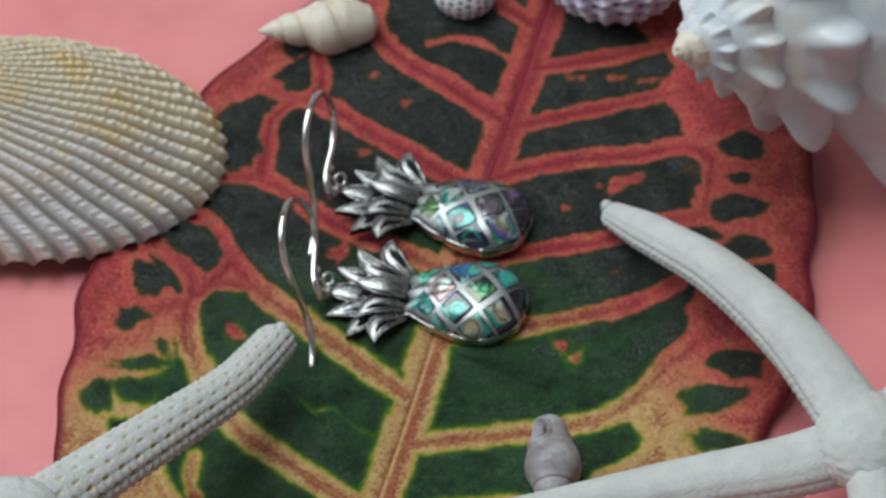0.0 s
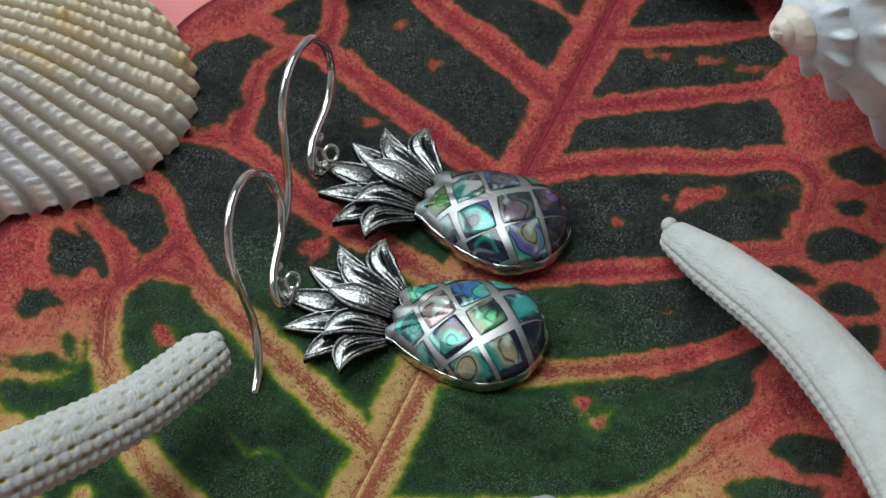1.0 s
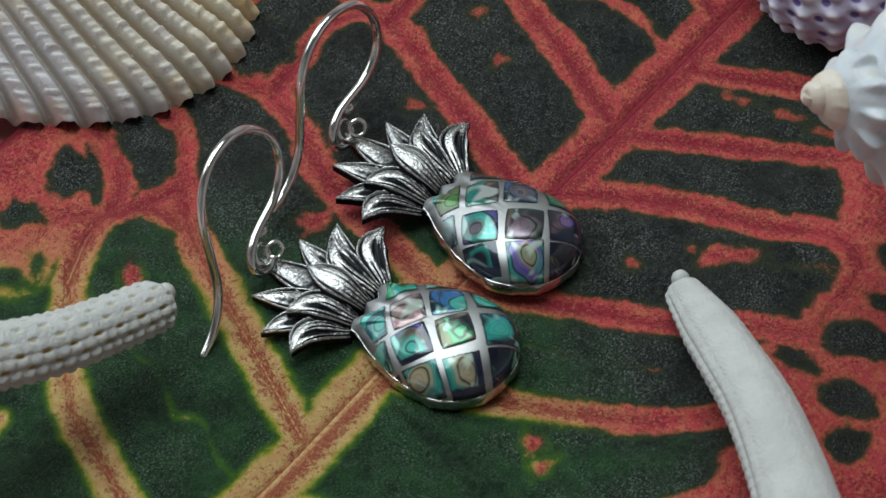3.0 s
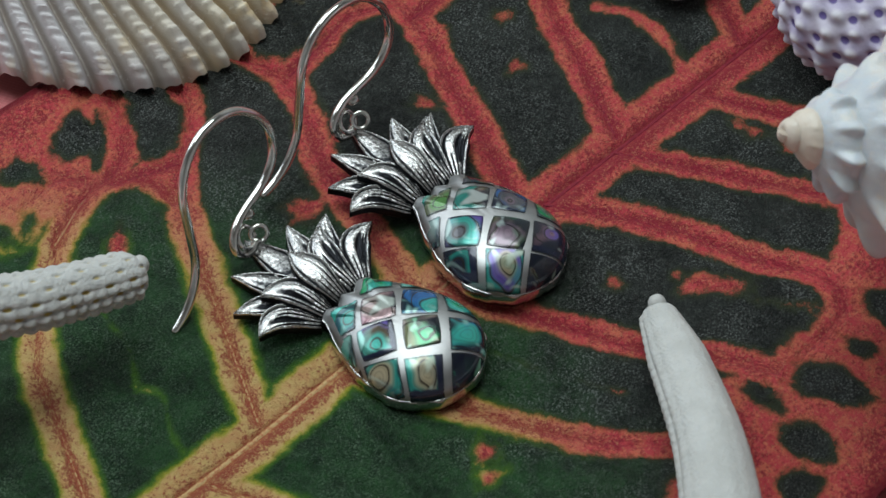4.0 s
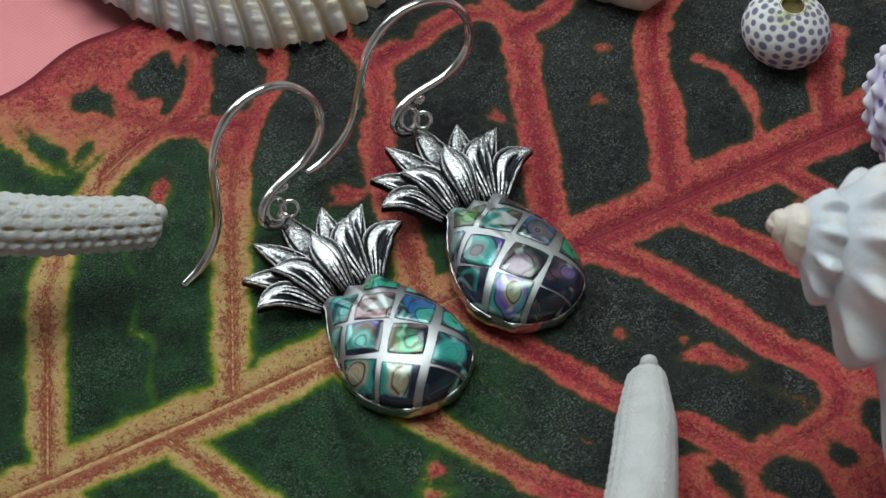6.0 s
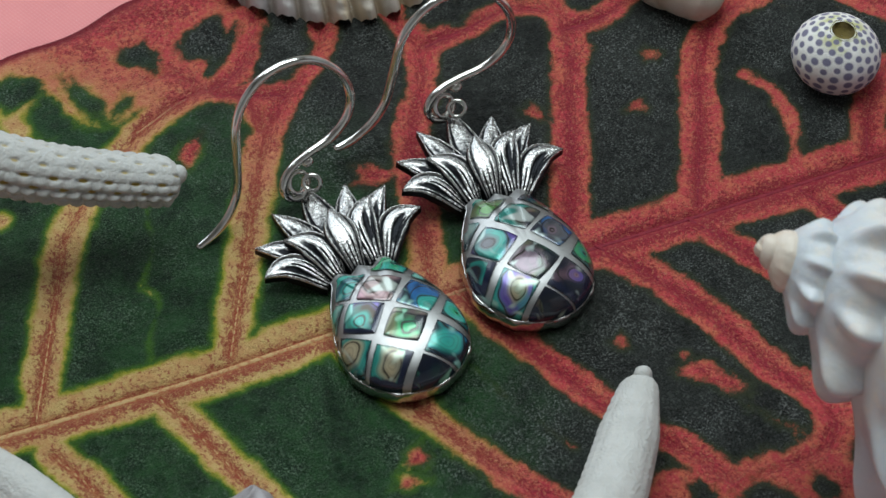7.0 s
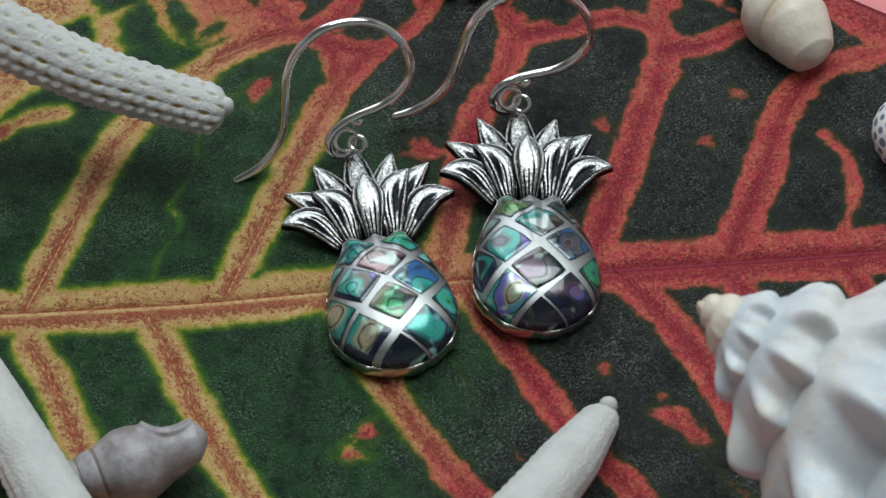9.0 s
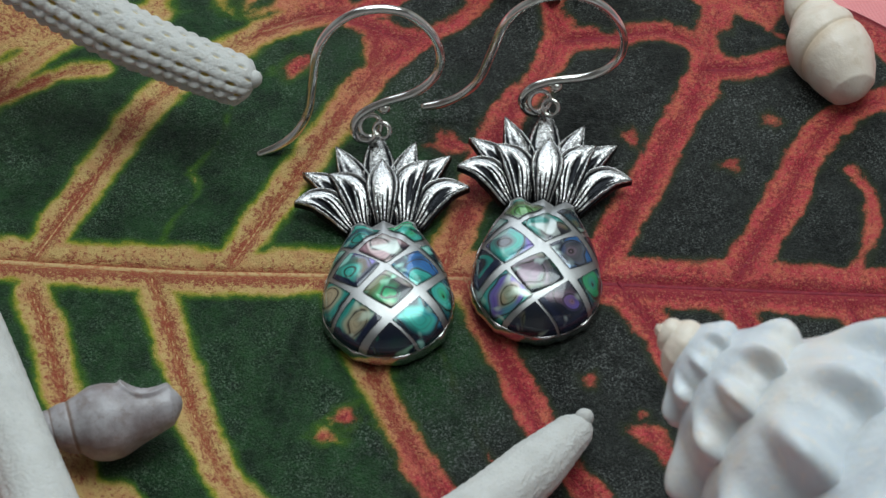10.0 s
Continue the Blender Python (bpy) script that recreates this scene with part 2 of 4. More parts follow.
def shell_material(name, a, b, stripe, gloss, deep=0.1):
    m = Mat(name, gloss)
    s = m.attr("pit")
    col = m.mix(m.range(m.noise(3.0, 4.0), 0.35, 0.65), a, b)
    col = m.mix(m.range(m.math("ADD", s, m.math("MULTIPLY", m.noise(6.0), 0.5)), 0.5, 1.1, 0.0, 0.85), col, stripe)
    col = m.mix(m.range(m.noise(9.0, 4.0, 0.7), 0.52, 0.7, 0.0, 0.45), col, stripe)
    col = m.mix(m.attr("mouth"), col, (0.045, 0.022, 0.014))
    m.b.inputs["Subsurface Weight"].default_value = deep
    m.b.inputs["Subsurface Radius"].default_value = (0.003, 0.0022, 0.0016)
    return m.done(col, m.range(m.noise(8.0), 0.3, 0.7, gloss * 0.8, gloss * 1.3), m.bump(m.noise(14.0, 4.0, 0.6), 0.2, 0.4))


def plain_material(name, a, b, per_cm, rough):
    m = Mat(name, rough)
    return m.done(m.mix(m.range(m.noise(per_cm, 4.0), 0.3, 0.7), a, b), None, m.bump(m.noise(per_cm * 6, 3.0), 1.0, 0.2))


def rib_material():
    m = Mat("leaf_rib", 0.6)
    m.b.inputs["Specular IOR Level"].default_value = 0.2
    tone = m.mix(m.range(m.attr("red"), 0.1, 0.9), (0.50, 0.33, 0.15), (0.17, 0.009, 0.022))
    tone = m.mix(m.range(m.noise(20.0, 3.0, 0.8), 0.45, 0.62), tone, m.mix(m.range(m.attr("red"), 0.1, 0.9), (0.40, 0.16, 0.07), (0.24, 0.018, 0.03)))
    return m.done(tone, None, m.bump(m.noise(40.0), 0.05, 0.5))


LEAF, CLOTH, RIB = leaf_material(), cloth_material(), rib_material()
SILVER = silver_material("polished_silver", 0.20, (0.50, 0.495, 0.49))
WIRE = silver_material("silver_wire", 0.14, (0.80, 0.79, 0.76), False)
STRIP = silver_material("polished_silver_strip", 0.44, (0.43, 0.43, 0.43), False)
CHROME = silver_material("polished_silver_rim", 0.15, (0.56, 0.55, 0.54), False)
ABALONE = abalone_material()
STAR = chalk_material("white_starfish", (0.55, 0.545, 0.525), (0.48, 0.475, 0.455), (0.52, 0.38, 0.10))
COCKLE = cockle_material()
CONCH = shell_material("white_conch", (0.60, 0.63, 0.66), (0.535, 0.57, 0.61), (0.76, 0.66, 0.56), 0.36, 0.4)
PERI = shell_material("cream_shell", (0.72, 0.64, 0.55), (0.66, 0.57, 0.48), (0.58, 0.46, 0.34), 0.4)
GREY = shell_material("grey_shell", (0.37, 0.35, 0.365), (0.22, 0.19, 0.195), (0.16, 0.10, 0.075), 0.4)
URCHIN = chalk_material("white_urchin", (0.78, 0.76, 0.73), (0.70, 0.68, 0.66), (0.17, 0.16, 0.24))
PURPLE = purple_material()
HOLE = plain_material("brown_hole", (0.16, 0.12, 0.03), (0.06, 0.04, 0.015), 6.0, 0.9)
WALL = plain_material("wall_paint", (0.50, 0.49, 0.48), (0.44, 0.43, 0.42), 0.02, 0.9)
WOOD = plain_material("table_wood", (0.22, 0.13, 0.07), (0.14, 0.08, 0.04), 0.3, 0.5)

# ---- mesh helpers (centimetres in, metres out) ----


def mesh_of(name, verts, faces, mat, smooth=True, attrs=None):
    me = bpy.data.meshes.new(name)
    v = np.asarray(verts, dtype=float) * CM
    me.from_pydata(v.tolist(), [], faces)
    me.materials.append(mat)
    for key, values in (attrs or {}).items():
        values = np.asarray(values, dtype=np.float32)
        a = me.attributes.new(key, "FLOAT" if values.ndim == 1 else "FLOAT_VECTOR", "POINT")
        a.data.foreach_set("value" if values.ndim == 1 else "vector", values.reshape(-1))
    if smooth:
        me.polygons.foreach_set("use_smooth", [True] * len(me.polygons))
    me.update()
    return me


def part(name, me, parent=None, label="", m=None):
    ob = new(name, me)
    if parent is not None:
        ob.parent = parent
    if m is not None:
        ob.matrix_basis = m
    if label:
        tagged(ob, label)
    return ob


def at_cm(x, y, z, rx=0, ry=0, rz=0):
    return pose(x * CM, y * CM, z * CM, rx, ry, rz)


def grid_faces(nu, nv, wrap_u=False, wrap_v=False, base=0):
    out = []
    for i in range(nu if wrap_u else nu - 1):
        for j in range(nv if wrap_v else nv - 1):
            a, b = i * nv + j, i * nv + (j + 1) % nv
            c, d = ((i + 1) % nu) * nv + (j + 1) % nv, ((i + 1) % nu) * nv + j
            out.append((base + a, base + d, base + c, base + b))
    return out


def spline(points, n):
    """Catmull-Rom through a few points, evenly sampled."""
    p = np.asarray(points, dtype=float)
    p = np.vstack([2 * p[0] - p[1], p, 2 * p[-1] - p[-2]])
    k = len(p) - 3
    t = np.linspace(0, k, 40 * k + 1)
    i = np.minimum(t.astype(int), k - 1)
    f = (t - i)[:, None]
    a, b, c, d = p[i], p[i + 1], p[i + 2], p[i + 3]
    q = 0.5 * (2 * b + (c - a) * f + (2 * a - 5 * b + 4 * c - d) * f**2 + (3 * b - a - 3 * c + d) * f**3)
    s = np.concatenate([[0], np.cumsum(np.linalg.norm(np.diff(q, axis=0), axis=1))])
    u = np.linspace(0, s[-1], n)
    return np.stack([np.interp(u, s, q[:, j]) for j in range(q.shape[1])], 1)


def frames(path, up=(0, 0, 1)):
    """Tangent, side and normal along a path."""
    t = np.gradient(path, axis=0)
    t /= np.linalg.norm(t, axis=1)[:, None]
    side = np.cross(t, up)
    side /= np.linalg.norm(side, axis=1)[:, None] + 1e-9
    return t, side, np.cross(side, t)


def tube(path, radius, n=14, up=(0, 0, 1), closed=False):
    path = np.asarray(path, dtype=float)
    t, a, b = frames(path, up)
    r = np.broadcast_to(np.asarray(radius, dtype=float), (len(path),))
    th = np.linspace(0, 2 * np.pi, n, endpoint=False)
    v = path[:, None] + r[:, None, None] * (np.cos(th)[None, :, None] * a[:, None] + np.sin(th)[None, :, None] * b[:, None])
    f = grid_faces(len(path), n, closed, True)
    if not closed:
        f += [tuple(range(n)), tuple(range((len(path) - 1) * n + n - 1, (len(path) - 1) * n - 1, -1))]
    return v.reshape(-1, 3), f


def box(name, x0, x1, y0, y1, z0, z1, mat):
    """A box in metres with slightly rounded edges."""
    bm = bmesh.new()
    bmesh.ops.create_cube(bm, size=1.0)
    bmesh.ops.scale(bm, vec=(x1 - x0, y1 - y0, z1 - z0), verts=bm.verts)
    bmesh.ops.translate(bm, vec=((x0 + x1) / 2, (y0 + y1) / 2, (z0 + z1) / 2), verts=bm.verts)
    bmesh.ops.bevel(bm, geom=bm.edges[:], offset=0.003, segments=2, affect="EDGES", profile=0.5)
    me = bpy.data.meshes.new(name)
    bm.to_mesh(me)
    bm.free()
    me.materials.append(mat)
    return me


# ---- the room that closes the place ----
R, FLOOR, TOP = 1.4, -0.76, 1.6
tagged(part("floor", box("floor", -R, R, -R, R, FLOOR - 0.1, FLOOR, WOOD)), "plain wooden floor of the room", "floor", kind="structure")
tagged(part("ceiling", box("ceiling", -R, R, -R, R, TOP, TOP + 0.1, WALL)), "plain painted ceiling of the room", "ceiling", kind="structure")
for nm, b in (("wall_south", (-R, R, -R - 0.1, -R)), ("wall_east", (R, R + 0.1, -R, R)), ("wall_west", (-R - 0.1, -R, -R, R))):
    tagged(part(nm, box(nm, *b, FLOOR, TOP, WALL)), "plain painted wall of the room", "wall", kind="structure")
for nm, b in (("wall_north", (-R, -0.7, R, R + 0.1, FLOOR, TOP)), ("wall_north_side", (0.5, R, R, R + 0.1, FLOOR, TOP)),
              ("wall_north_below", (-0.7, 0.5, R, R + 0.1, FLOOR, 0.4)), ("wall_north_above", (-0.7, 0.5, R, R + 0.1, 1.45, TOP))):
    tagged(part(nm, box(nm, *b, WALL)), "plain painted wall beside the window", "wall", kind="structure")

table = tagged(new("table"), "plain dark wooden table under the pink cloth", "table")
part("tabletop", box("tabletop", -0.40, 0.40, -0.32, 0.32, -0.034, -0.0045, WOOD), table)
for sx in (-0.35, 0.35):
    for sy in (-0.27, 0.27):
        part("leg", box("leg", sx - 0.025, sx + 0.025, sy - 0.025, sy + 0.025, FLOOR, -0.0345, WOOD), table)

# ---- cloth ----


def cloth_height(x, y):
    z = -0.16 + 0 * x
    z = z + 0.10 * np.exp(-(((x * 0.45 + y * 0.9 + 7.6) / 1.0) ** 2)) + 0.06 * np.sin(0.5 * x - 0.8 * y + 1.0) * np.clip((np.hypot(x, y) - 5) / 5, 0, 1)
    return z - 0.05


def build_cloth():
    xs = np.sign(np.linspace(-1, 1, 161)) * np.abs(np.linspace(-1, 1, 161)) ** 1.6 * 28
    ys = np.sign(np.linspace(-1, 1, 141)) * np.abs(np.linspace(-1, 1, 141)) ** 1.6 * 23
    x, y = np.meshgrid(xs, ys, indexing="ij")
    v = np.stack([x, y, cloth_height(x, y)], -1).reshape(-1, 3)
    me = mesh_of("cloth", v, grid_faces(len(xs), len(ys)), CLOTH)
    ob = tagged(part("cloth", me), "pink satin cloth spread over the table", "cloth", kind="structure")
    mod = ob.modifiers.new("thick", "SOLIDIFY")
    mod.thickness, mod.offset = 0.0005, -1


build_cloth()

# ---- leaf ----


def mid_y(x):
    return 0.095 - 0.084 * x


def half_width(x):
    d = (x - 0.7) / np.where(x > 0.7, 6.4, 5.7)
    return 4.35 * np.sqrt(np.clip(1 - d**2, 0, 1)) * (1 + 0.012 * np.sin(2.3 * x) + 0.008 * np.sin(5.1 * x + 1))


def leaf_height(x, y):
    lift = 0.042 * np.clip(x, -1, 5) * (0.75 + 0.35 * np.tanh(y + 0.6))
    return lift + 0.02 * np.sin(1.1 * x + 0.6 * y)


VEINS = []


def vein(w, *pts):
    """A side vein: its half width at the midrib, and a few points out to the margin."""
    VEINS.append((w, pts))


# towards +y
vein(0.20, (-4.0, 0.45), (-3.3, 1.6), (-2.7, 2.5), (-1.9, 3.2))
vein(0.11, (-2.9, 2.1), (-2.3, 2.45), (-1.9, 2.5))
vein(0.19, (-2.42, 0.35), (-1.78, 1.51), (-1.44, 2.09), (-0.78, 2.66), (-0.05, 3.05))
vein(0.17, (-0.45, 2.90), (0.13, 3.08), (0.55, 3.10), (0.98, 3.48), (1.09, 3.95))
vein(0.14, (0.92, 2.71), (0.61, 2.87), (0.31, 3.07), (0.11, 3.41), (-0.30, 3.43))
vein(0.19, (-0.70, 0.25), (0.04, 1.48), (0.52, 2.25), (0.89, 2.65), (1.35, 2.99), (1.66, 3.4))
vein(0.11, (0.56, 2.42), (0.60, 2.75), (0.42, 3.05))
vein(0.18, (1.08, 0.0), (1.40, 0.85), (1.72, 1.70), (2.10, 2.25), (2.27, 2.70), (2.24, 3.4))
vein(0.14, (2.34, 2.66), (2.80, 2.70), (3.25, 2.72), (3.66, 2.45))
vein(0.19, (2.42, 0.0), (2.90, 0.85), (3.20, 1.45), (3.53, 2.05), (3.66, 2.60), (3.8, 3.0))
vein(0.15, (3.60, 2.25), (4.01, 2.24), (4.38, 2.37), (4.7, 2.3))
vein(0.19, (3.65, -0.1), (4.15, 0.72), (4.45, 1.28), (4.85, 1.68), (5.5, 1.85))
vein(0.08, (4.60, -0.2), (4.87, 0.33), (4.89, 0.75), (4.75, 1.0))
vein(0.17, (5.28, -0.3), (5.54, 0.1), (6.0, 0.55))
# towards -y
vein(0.18, (-3.8, 0.3), (-3.4, -1.0), (-3.0, -2.2), (-2.2, -3.0))
vein(0.19, (-2.42, -0.05), (-2.24, -0.54), (-2.12, -1.07), (-2.0, -1.6), (-1.9, -2.0))
vein(0.18, (-1.40, 0.12), (-1.18, -0.65), (-1.02, -1.28), (-0.72, -2.0), (-0.43, -2.33), (0.11, -2.65), (0.50, -2.95))
vein(0.16, (0.12, 0.0), (0.46, -0.92), (0.72, -1.58), (0.98, -2.12), (1.38, -2.62))
vein(0.16, (1.30, 0.0), (1.46, -0.55), (1.70, -1.15), (1.90, -1.68), (2.26, -2.31), (2.50, -2.85))
vein(0.19, (2.62, -0.1), (3.10, -1.05), (3.31, -1.87), (3.55, -2.42), (3.36, -2.80), (2.6, -2.80))
vein(0.16, (3.50, -0.2), (3.87, -0.95), (4.20, -1.65), (4.63, -2.57))
vein(0.17, (4.55, -0.35), (4.94, -1.30), (5.30, -2.05))
# faint cross veins
vein(-0.022, (-1.32, 0.50), (-1.21, 0.79), (-1.01, 1.04), (-1.08, 1.25))
vein(-0.022, (-1.12, 1.25), (-0.85, 1.6), (-0.7, 2.1))
vein(-0.022, (1.0, -0.5), (1.2, -1.2), (1.45, -1.9))

BLOTCHES = [
    (0.56, 3.62, 0.22, 0.30, -60), (-0.06, 3.72, 0.18, 0.14, -60), (1.12, 3.2, 0.24, 0.40, -39), (-0.72, 3.44, 0.34, 0.11, -80), (-0.43, 3.24, 0.07, 0.15, -60),
    (-1.08, 3.33, 0.33, 0.19, -81), (-1.24, 3.82, 0.19, 0.24, -81), (-1.67, 3.41, 0.16, 0.16, -81), (3.90, 2.52, 0.19, 0.15, -20), (2.66, 3.04, 0.30, 0.24, -50), (3.36, 3.16, 0.16, 0.11, -60),
    (2.62, -3.20, 0.37, 0.20, -82), (2.03, -3.39, 0.25, 0.17, -82), (1.61, -3.58, 0.18, 0.15, -82), (0.27, -3.45, 0.34, 0.22, -82), (-0.27, -3.22, 0.37, 0.19, -75),
    (-0.87, -3.32, 0.32, 0.16, -82), (3.62, -3.10, 0.30, 0.22, -82),
]
BLOTCHES += [(3.10, -3.16, 0.14, 0.10, -82), (4.43, 2.70, 0.16, 0.17, 0), (2.15, -2.78, 0.20, 0.12, -82)]
SPOTS = [
    (0.26, -1.40, 0.11, 0.10, 30), (0.08, -1.60, 0.10, 0.06, 0), (2.83, 1.47, 0.12, 0.08, -30), (-0.12, 2.45, 0.20, 0.10, 40), (3.70, 1.10, 0.08, 0.07, 0), (4.09, 1.59, 0.07, 0.07, 0),
    (2.93, -1.93, 0.24, 0.09, -55), (2.80, -1.68, 0.17, 0.11, -20), (2.29, -1.13, 0.05, 0.05, 0), (1.19, 1.46, 0.19, 0.15, -30), (4.50, -0.98, 0.15, 0.06, -75), (4.56, -1.42, 0.13, 0.05, -75),
]
SPOTS += [(4.60, -1.85, 0.2, 0.07, -70), (2.72, -1.48, 0.05, 0.05, 0), (3.05, -2.35, 0.2, 0.05, -60)]


def path_distance(x, y, pts, n=16):
    """Distance to a smooth path and how far along it lies."""
    q = spline(pts, n)
    best, along, flip = np.full(x.shape, 99.0), np.zeros(x.shape), np.ones(x.shape)
    for k in range(n - 1):
        a, d = q[k], q[k + 1] - q[k]
        s = np.clip(((x - a[0]) * d[0] + (y - a[1]) * d[1]) / (d @ d), 0, 1)
        e = np.hypot(x - a[0] - s * d[0], y - a[1] - s * d[1])
        along = np.where(e < best, (k + s) / (n - 1), along)
        flip = np.where(e < best, np.sign(d[0] * (y - a[1]) - d[1] * (x - a[0])), flip)
        best = np.minimum(best, e)
    return best, along, flip


def build_leaf():
    nu, nv = 430, 321
    u = np.linspace(0, 1, nu)
    xs = 0.7 - 5.69 * np.cos(np.pi * np.minimum(u * 2, 1) / 2) * (u < 0.5) + 6.39 * np.sin(np.pi * (np.maximum(u, 0.5) - 0.5)) * (u >= 0.5)
    s = np.linspace(-1, 1, nv)
    x = np.repeat(xs[:, None], nv, 1)
    hw = half_width(x)
    hw = np.where(s[None] < 0, hw - 0.14, hw)
    y = mid_y(x) + s[None] * hw
    margin = (1 - np.abs(s[None])) * hw
    mid = np.abs(y - mid_y(x))
    green = mid - 0.255
    line = np.exp(-((mid / 0.038) ** 2))
    groove = 0.030 * np.exp(-((mid / 0.06) ** 2))
    pillow = np.full(x.shape, 9.0)
    band = np.exp(-(((y - mid_y(x) + 0.09) / 0.08) ** 2))
    near, fibre, across = mid * 0.8, x.copy(), y - mid_y(x)
    for w, pts in VEINS:
        d, a, flip = path_distance(x, y, pts)
        run = np.linalg.norm(np.diff(np.array(pts), axis=0), axis=1).sum()
        closer = d < near
        near, fibre, across = np.where(closer, d, near), np.where(closer, a * run + pts[0][0] * 7, fibre), np.where(closer, d * flip, across)
        green = np.minimum(green, d - w * (0.96 - 0.12 * a) + (0.03 * np.abs(a - 0.5) if w > 0.1 else 0))
        if w > 0.1:
            line = np.maximum(line, 0.8 * np.exp(-((d / 0.022) ** 2)) * np.clip(1.25 - a, 0, 1))
            band = np.maximum(band, 0.9 * np.exp(-((d / 0.08) ** 2)) * np.clip(1.35 - a, 0, 1) * np.clip((margin - 0.5) / 0.8, 0.25, 1))
            groove = np.maximum(groove, 0.016 * np.exp(-((d / 0.05) ** 2)))
        pillow = np.minimum(pillow, d)
    blush = np.zeros_like(x)
    wob = 0.18 * np.sin(3.1 * x + 1.3) + 0.12 * np.sin(7.3 * x)
    band_width = np.where(y < mid_y(x), 1.50, 1.25 - 0.62 * np.clip((x - 0.2) / 0.8, 0, 1))
    green = np.minimum(green, 0.8 * (margin - band_width - 0.6 * wob))

    def oval(bx, by, rx, ry, turn, rag):
        c, k = math.cos(radians(turn)), math.sin(radians(turn))
        p, q = ((x - bx) * c + (y - by) * k) / rx, ((y - by) * c - (x - bx) * k) / ry
        th = np.arctan2(q, p)
        return np.hypot(p, q) * (1 + rag * (0.22 * np.sin(3 * th + 9 * bx) + 0.16 * np.sin(5 * th + 7 * by) + 0.08 * np.sin(9 * th + bx)))

    for bx, by, rx, ry, turn in BLOTCHES:
        d = oval(bx, by, rx, ry, turn, 0.45)
        green = np.maximum(green, (1 - d) * min(rx, ry) * 0.9)
    for bx, by, rx, ry, turn in SPOTS:
        d = oval(bx, by, rx * 0.80, ry * 0.80, turn, 0.55)
        green = np.minimum(green, (d - 1) * min(rx, ry) * 0.6)
        band = np.maximum(band, 0.55 * np.exp(-d**2))
        blush = np.maximum(blush, np.clip(1.6 - d, 0, 1) * 0.45)
    red = 0.5 + 0.42 * (x - 0.7) + 0.22 * (np.abs(y) - 1.3) + 0.25 * np.clip((1.3 - margin) / 1.3, 0, 1) + blush
    z = leaf_height(x, y) - groove + 0.035 * np.clip(np.minimum(pillow, mid) / 0.5, 0, 1) ** 0.7 - 0.06 * np.exp(-((margin / 0.12) ** 2))
    top = np.stack([x, y, z], -1).reshape(-1, 3)
    ring = [j for j in range(nv)] + [i * nv + nv - 1 for i in range(1, nu)] + [(nu - 1) * nv + j for j in range(nv - 2, -1, -1)] + [i * nv for i in range(nu - 2, 0, -1)]
    low = top[ring] * np.array([0.998, 0.998, 1]) - np.array([0, 0, 0.05])
    faces = grid_faces(nu, nv)
    nt = len(top)
    faces += [(ring[k], ring[(k + 1) % len(ring)], nt + (k + 1) % len(ring), nt + k) for k in range(len(ring))]
    tail = lambda a: np.concatenate([a.reshape(-1), a.reshape(-1)[ring]])
    me = mesh_of("leaf", np.vstack([top, low]), faces, LEAF, True, {"green": tail(green), "red": tail(red), "line": tail(line), "band": tail(band), "fibre": tail(fibre), "across": tail(across), "margin": tail(margin)})
    me.flip_normals()
    leaf = tagged(new("leaf"), "large dark green croton leaf with red and yellow veins", "leaf")
    part("blade", me, leaf)
    ridge = [("midrib", [(t, float(mid_y(t))) for t in np.linspace(-4.8, 6.8, 9)], 0.032, 0.022)]
    ridge += [("side_vein", list(pts), 0.016, 0.009) for w, pts in VEINS if w > 0.13]
    for name, pts, r0, r1 in ridge:
        q = spline(pts, 60)
        zz = leaf_height(q[:, 0], q[:, 1]) - (0.034 if name == "midrib" else 0.020)
        v, f = tube(np.column_stack([q, zz]), np.linspace(r0, r1, 60), 8)
        v[:, 2] = np.repeat(zz, 8) + (v[:, 2] - np.repeat(zz, 8)) * 0.55
        x, y = v[:, 0], v[:, 1]
        red = 0.5 + 0.42 * (x - 0.7) + 0.22 * (np.abs(y) - 1.3)
        part(name, mesh_of(name, v, f, RIB, True, {"red": red}), leaf)


build_leaf()

# ---- earrings ----
BODY_LEN = 1.355


def body_half(y):
    """Half width of the pineapple at y, from 0 at the crown to -BODY_LEN."""
    t = np.clip(-y / BODY_LEN, 0, 1)
    lower = np.sqrt(np.clip(1 - ((t - 0.60) / 0.40) ** 2, 0, 1))
    upper = 1 - 0.50 * np.clip((0.60 - t) / 0.60, 0, 1) ** 1.9
    return 0.556 * np.where(t > 0.60, lower, upper)


def top_edge(x):
    """The upper rim runs in small peaks, one over each diamond."""
    return 0.085 - 0.65 * np.abs((x + 0.105) % 0.21 - 0.105)


def body_inside(x, y, shrink=1.0):
    """How far out a place lies: 0 at the centre, 1 at the rim."""
    c = -0.78
    dx, dy = x / shrink, (y - c) / shrink
    r = np.hypot(dx, dy) + 1e-9
    lo, hi = np.zeros_like(r), np.full_like(r, 1.6)
    for _ in range(26):
        m = (lo + hi) / 2
        yy = c + dy / r * m
        inside = (np.abs(dx / r * m) < body_half(yy)) & (yy < top_edge(dx / r * m)) & (yy > -BODY_LEN)
        lo, hi = np.where(inside, m, lo), np.where(inside, hi, m)
    return r / lo


def dome(x, y, base=0.12, rise=0.27):
    q = np.clip(body_inside(x, y), 0, 1)
    return base + rise * np.sqrt(np.clip(1 - q**2.4, 0, 1))


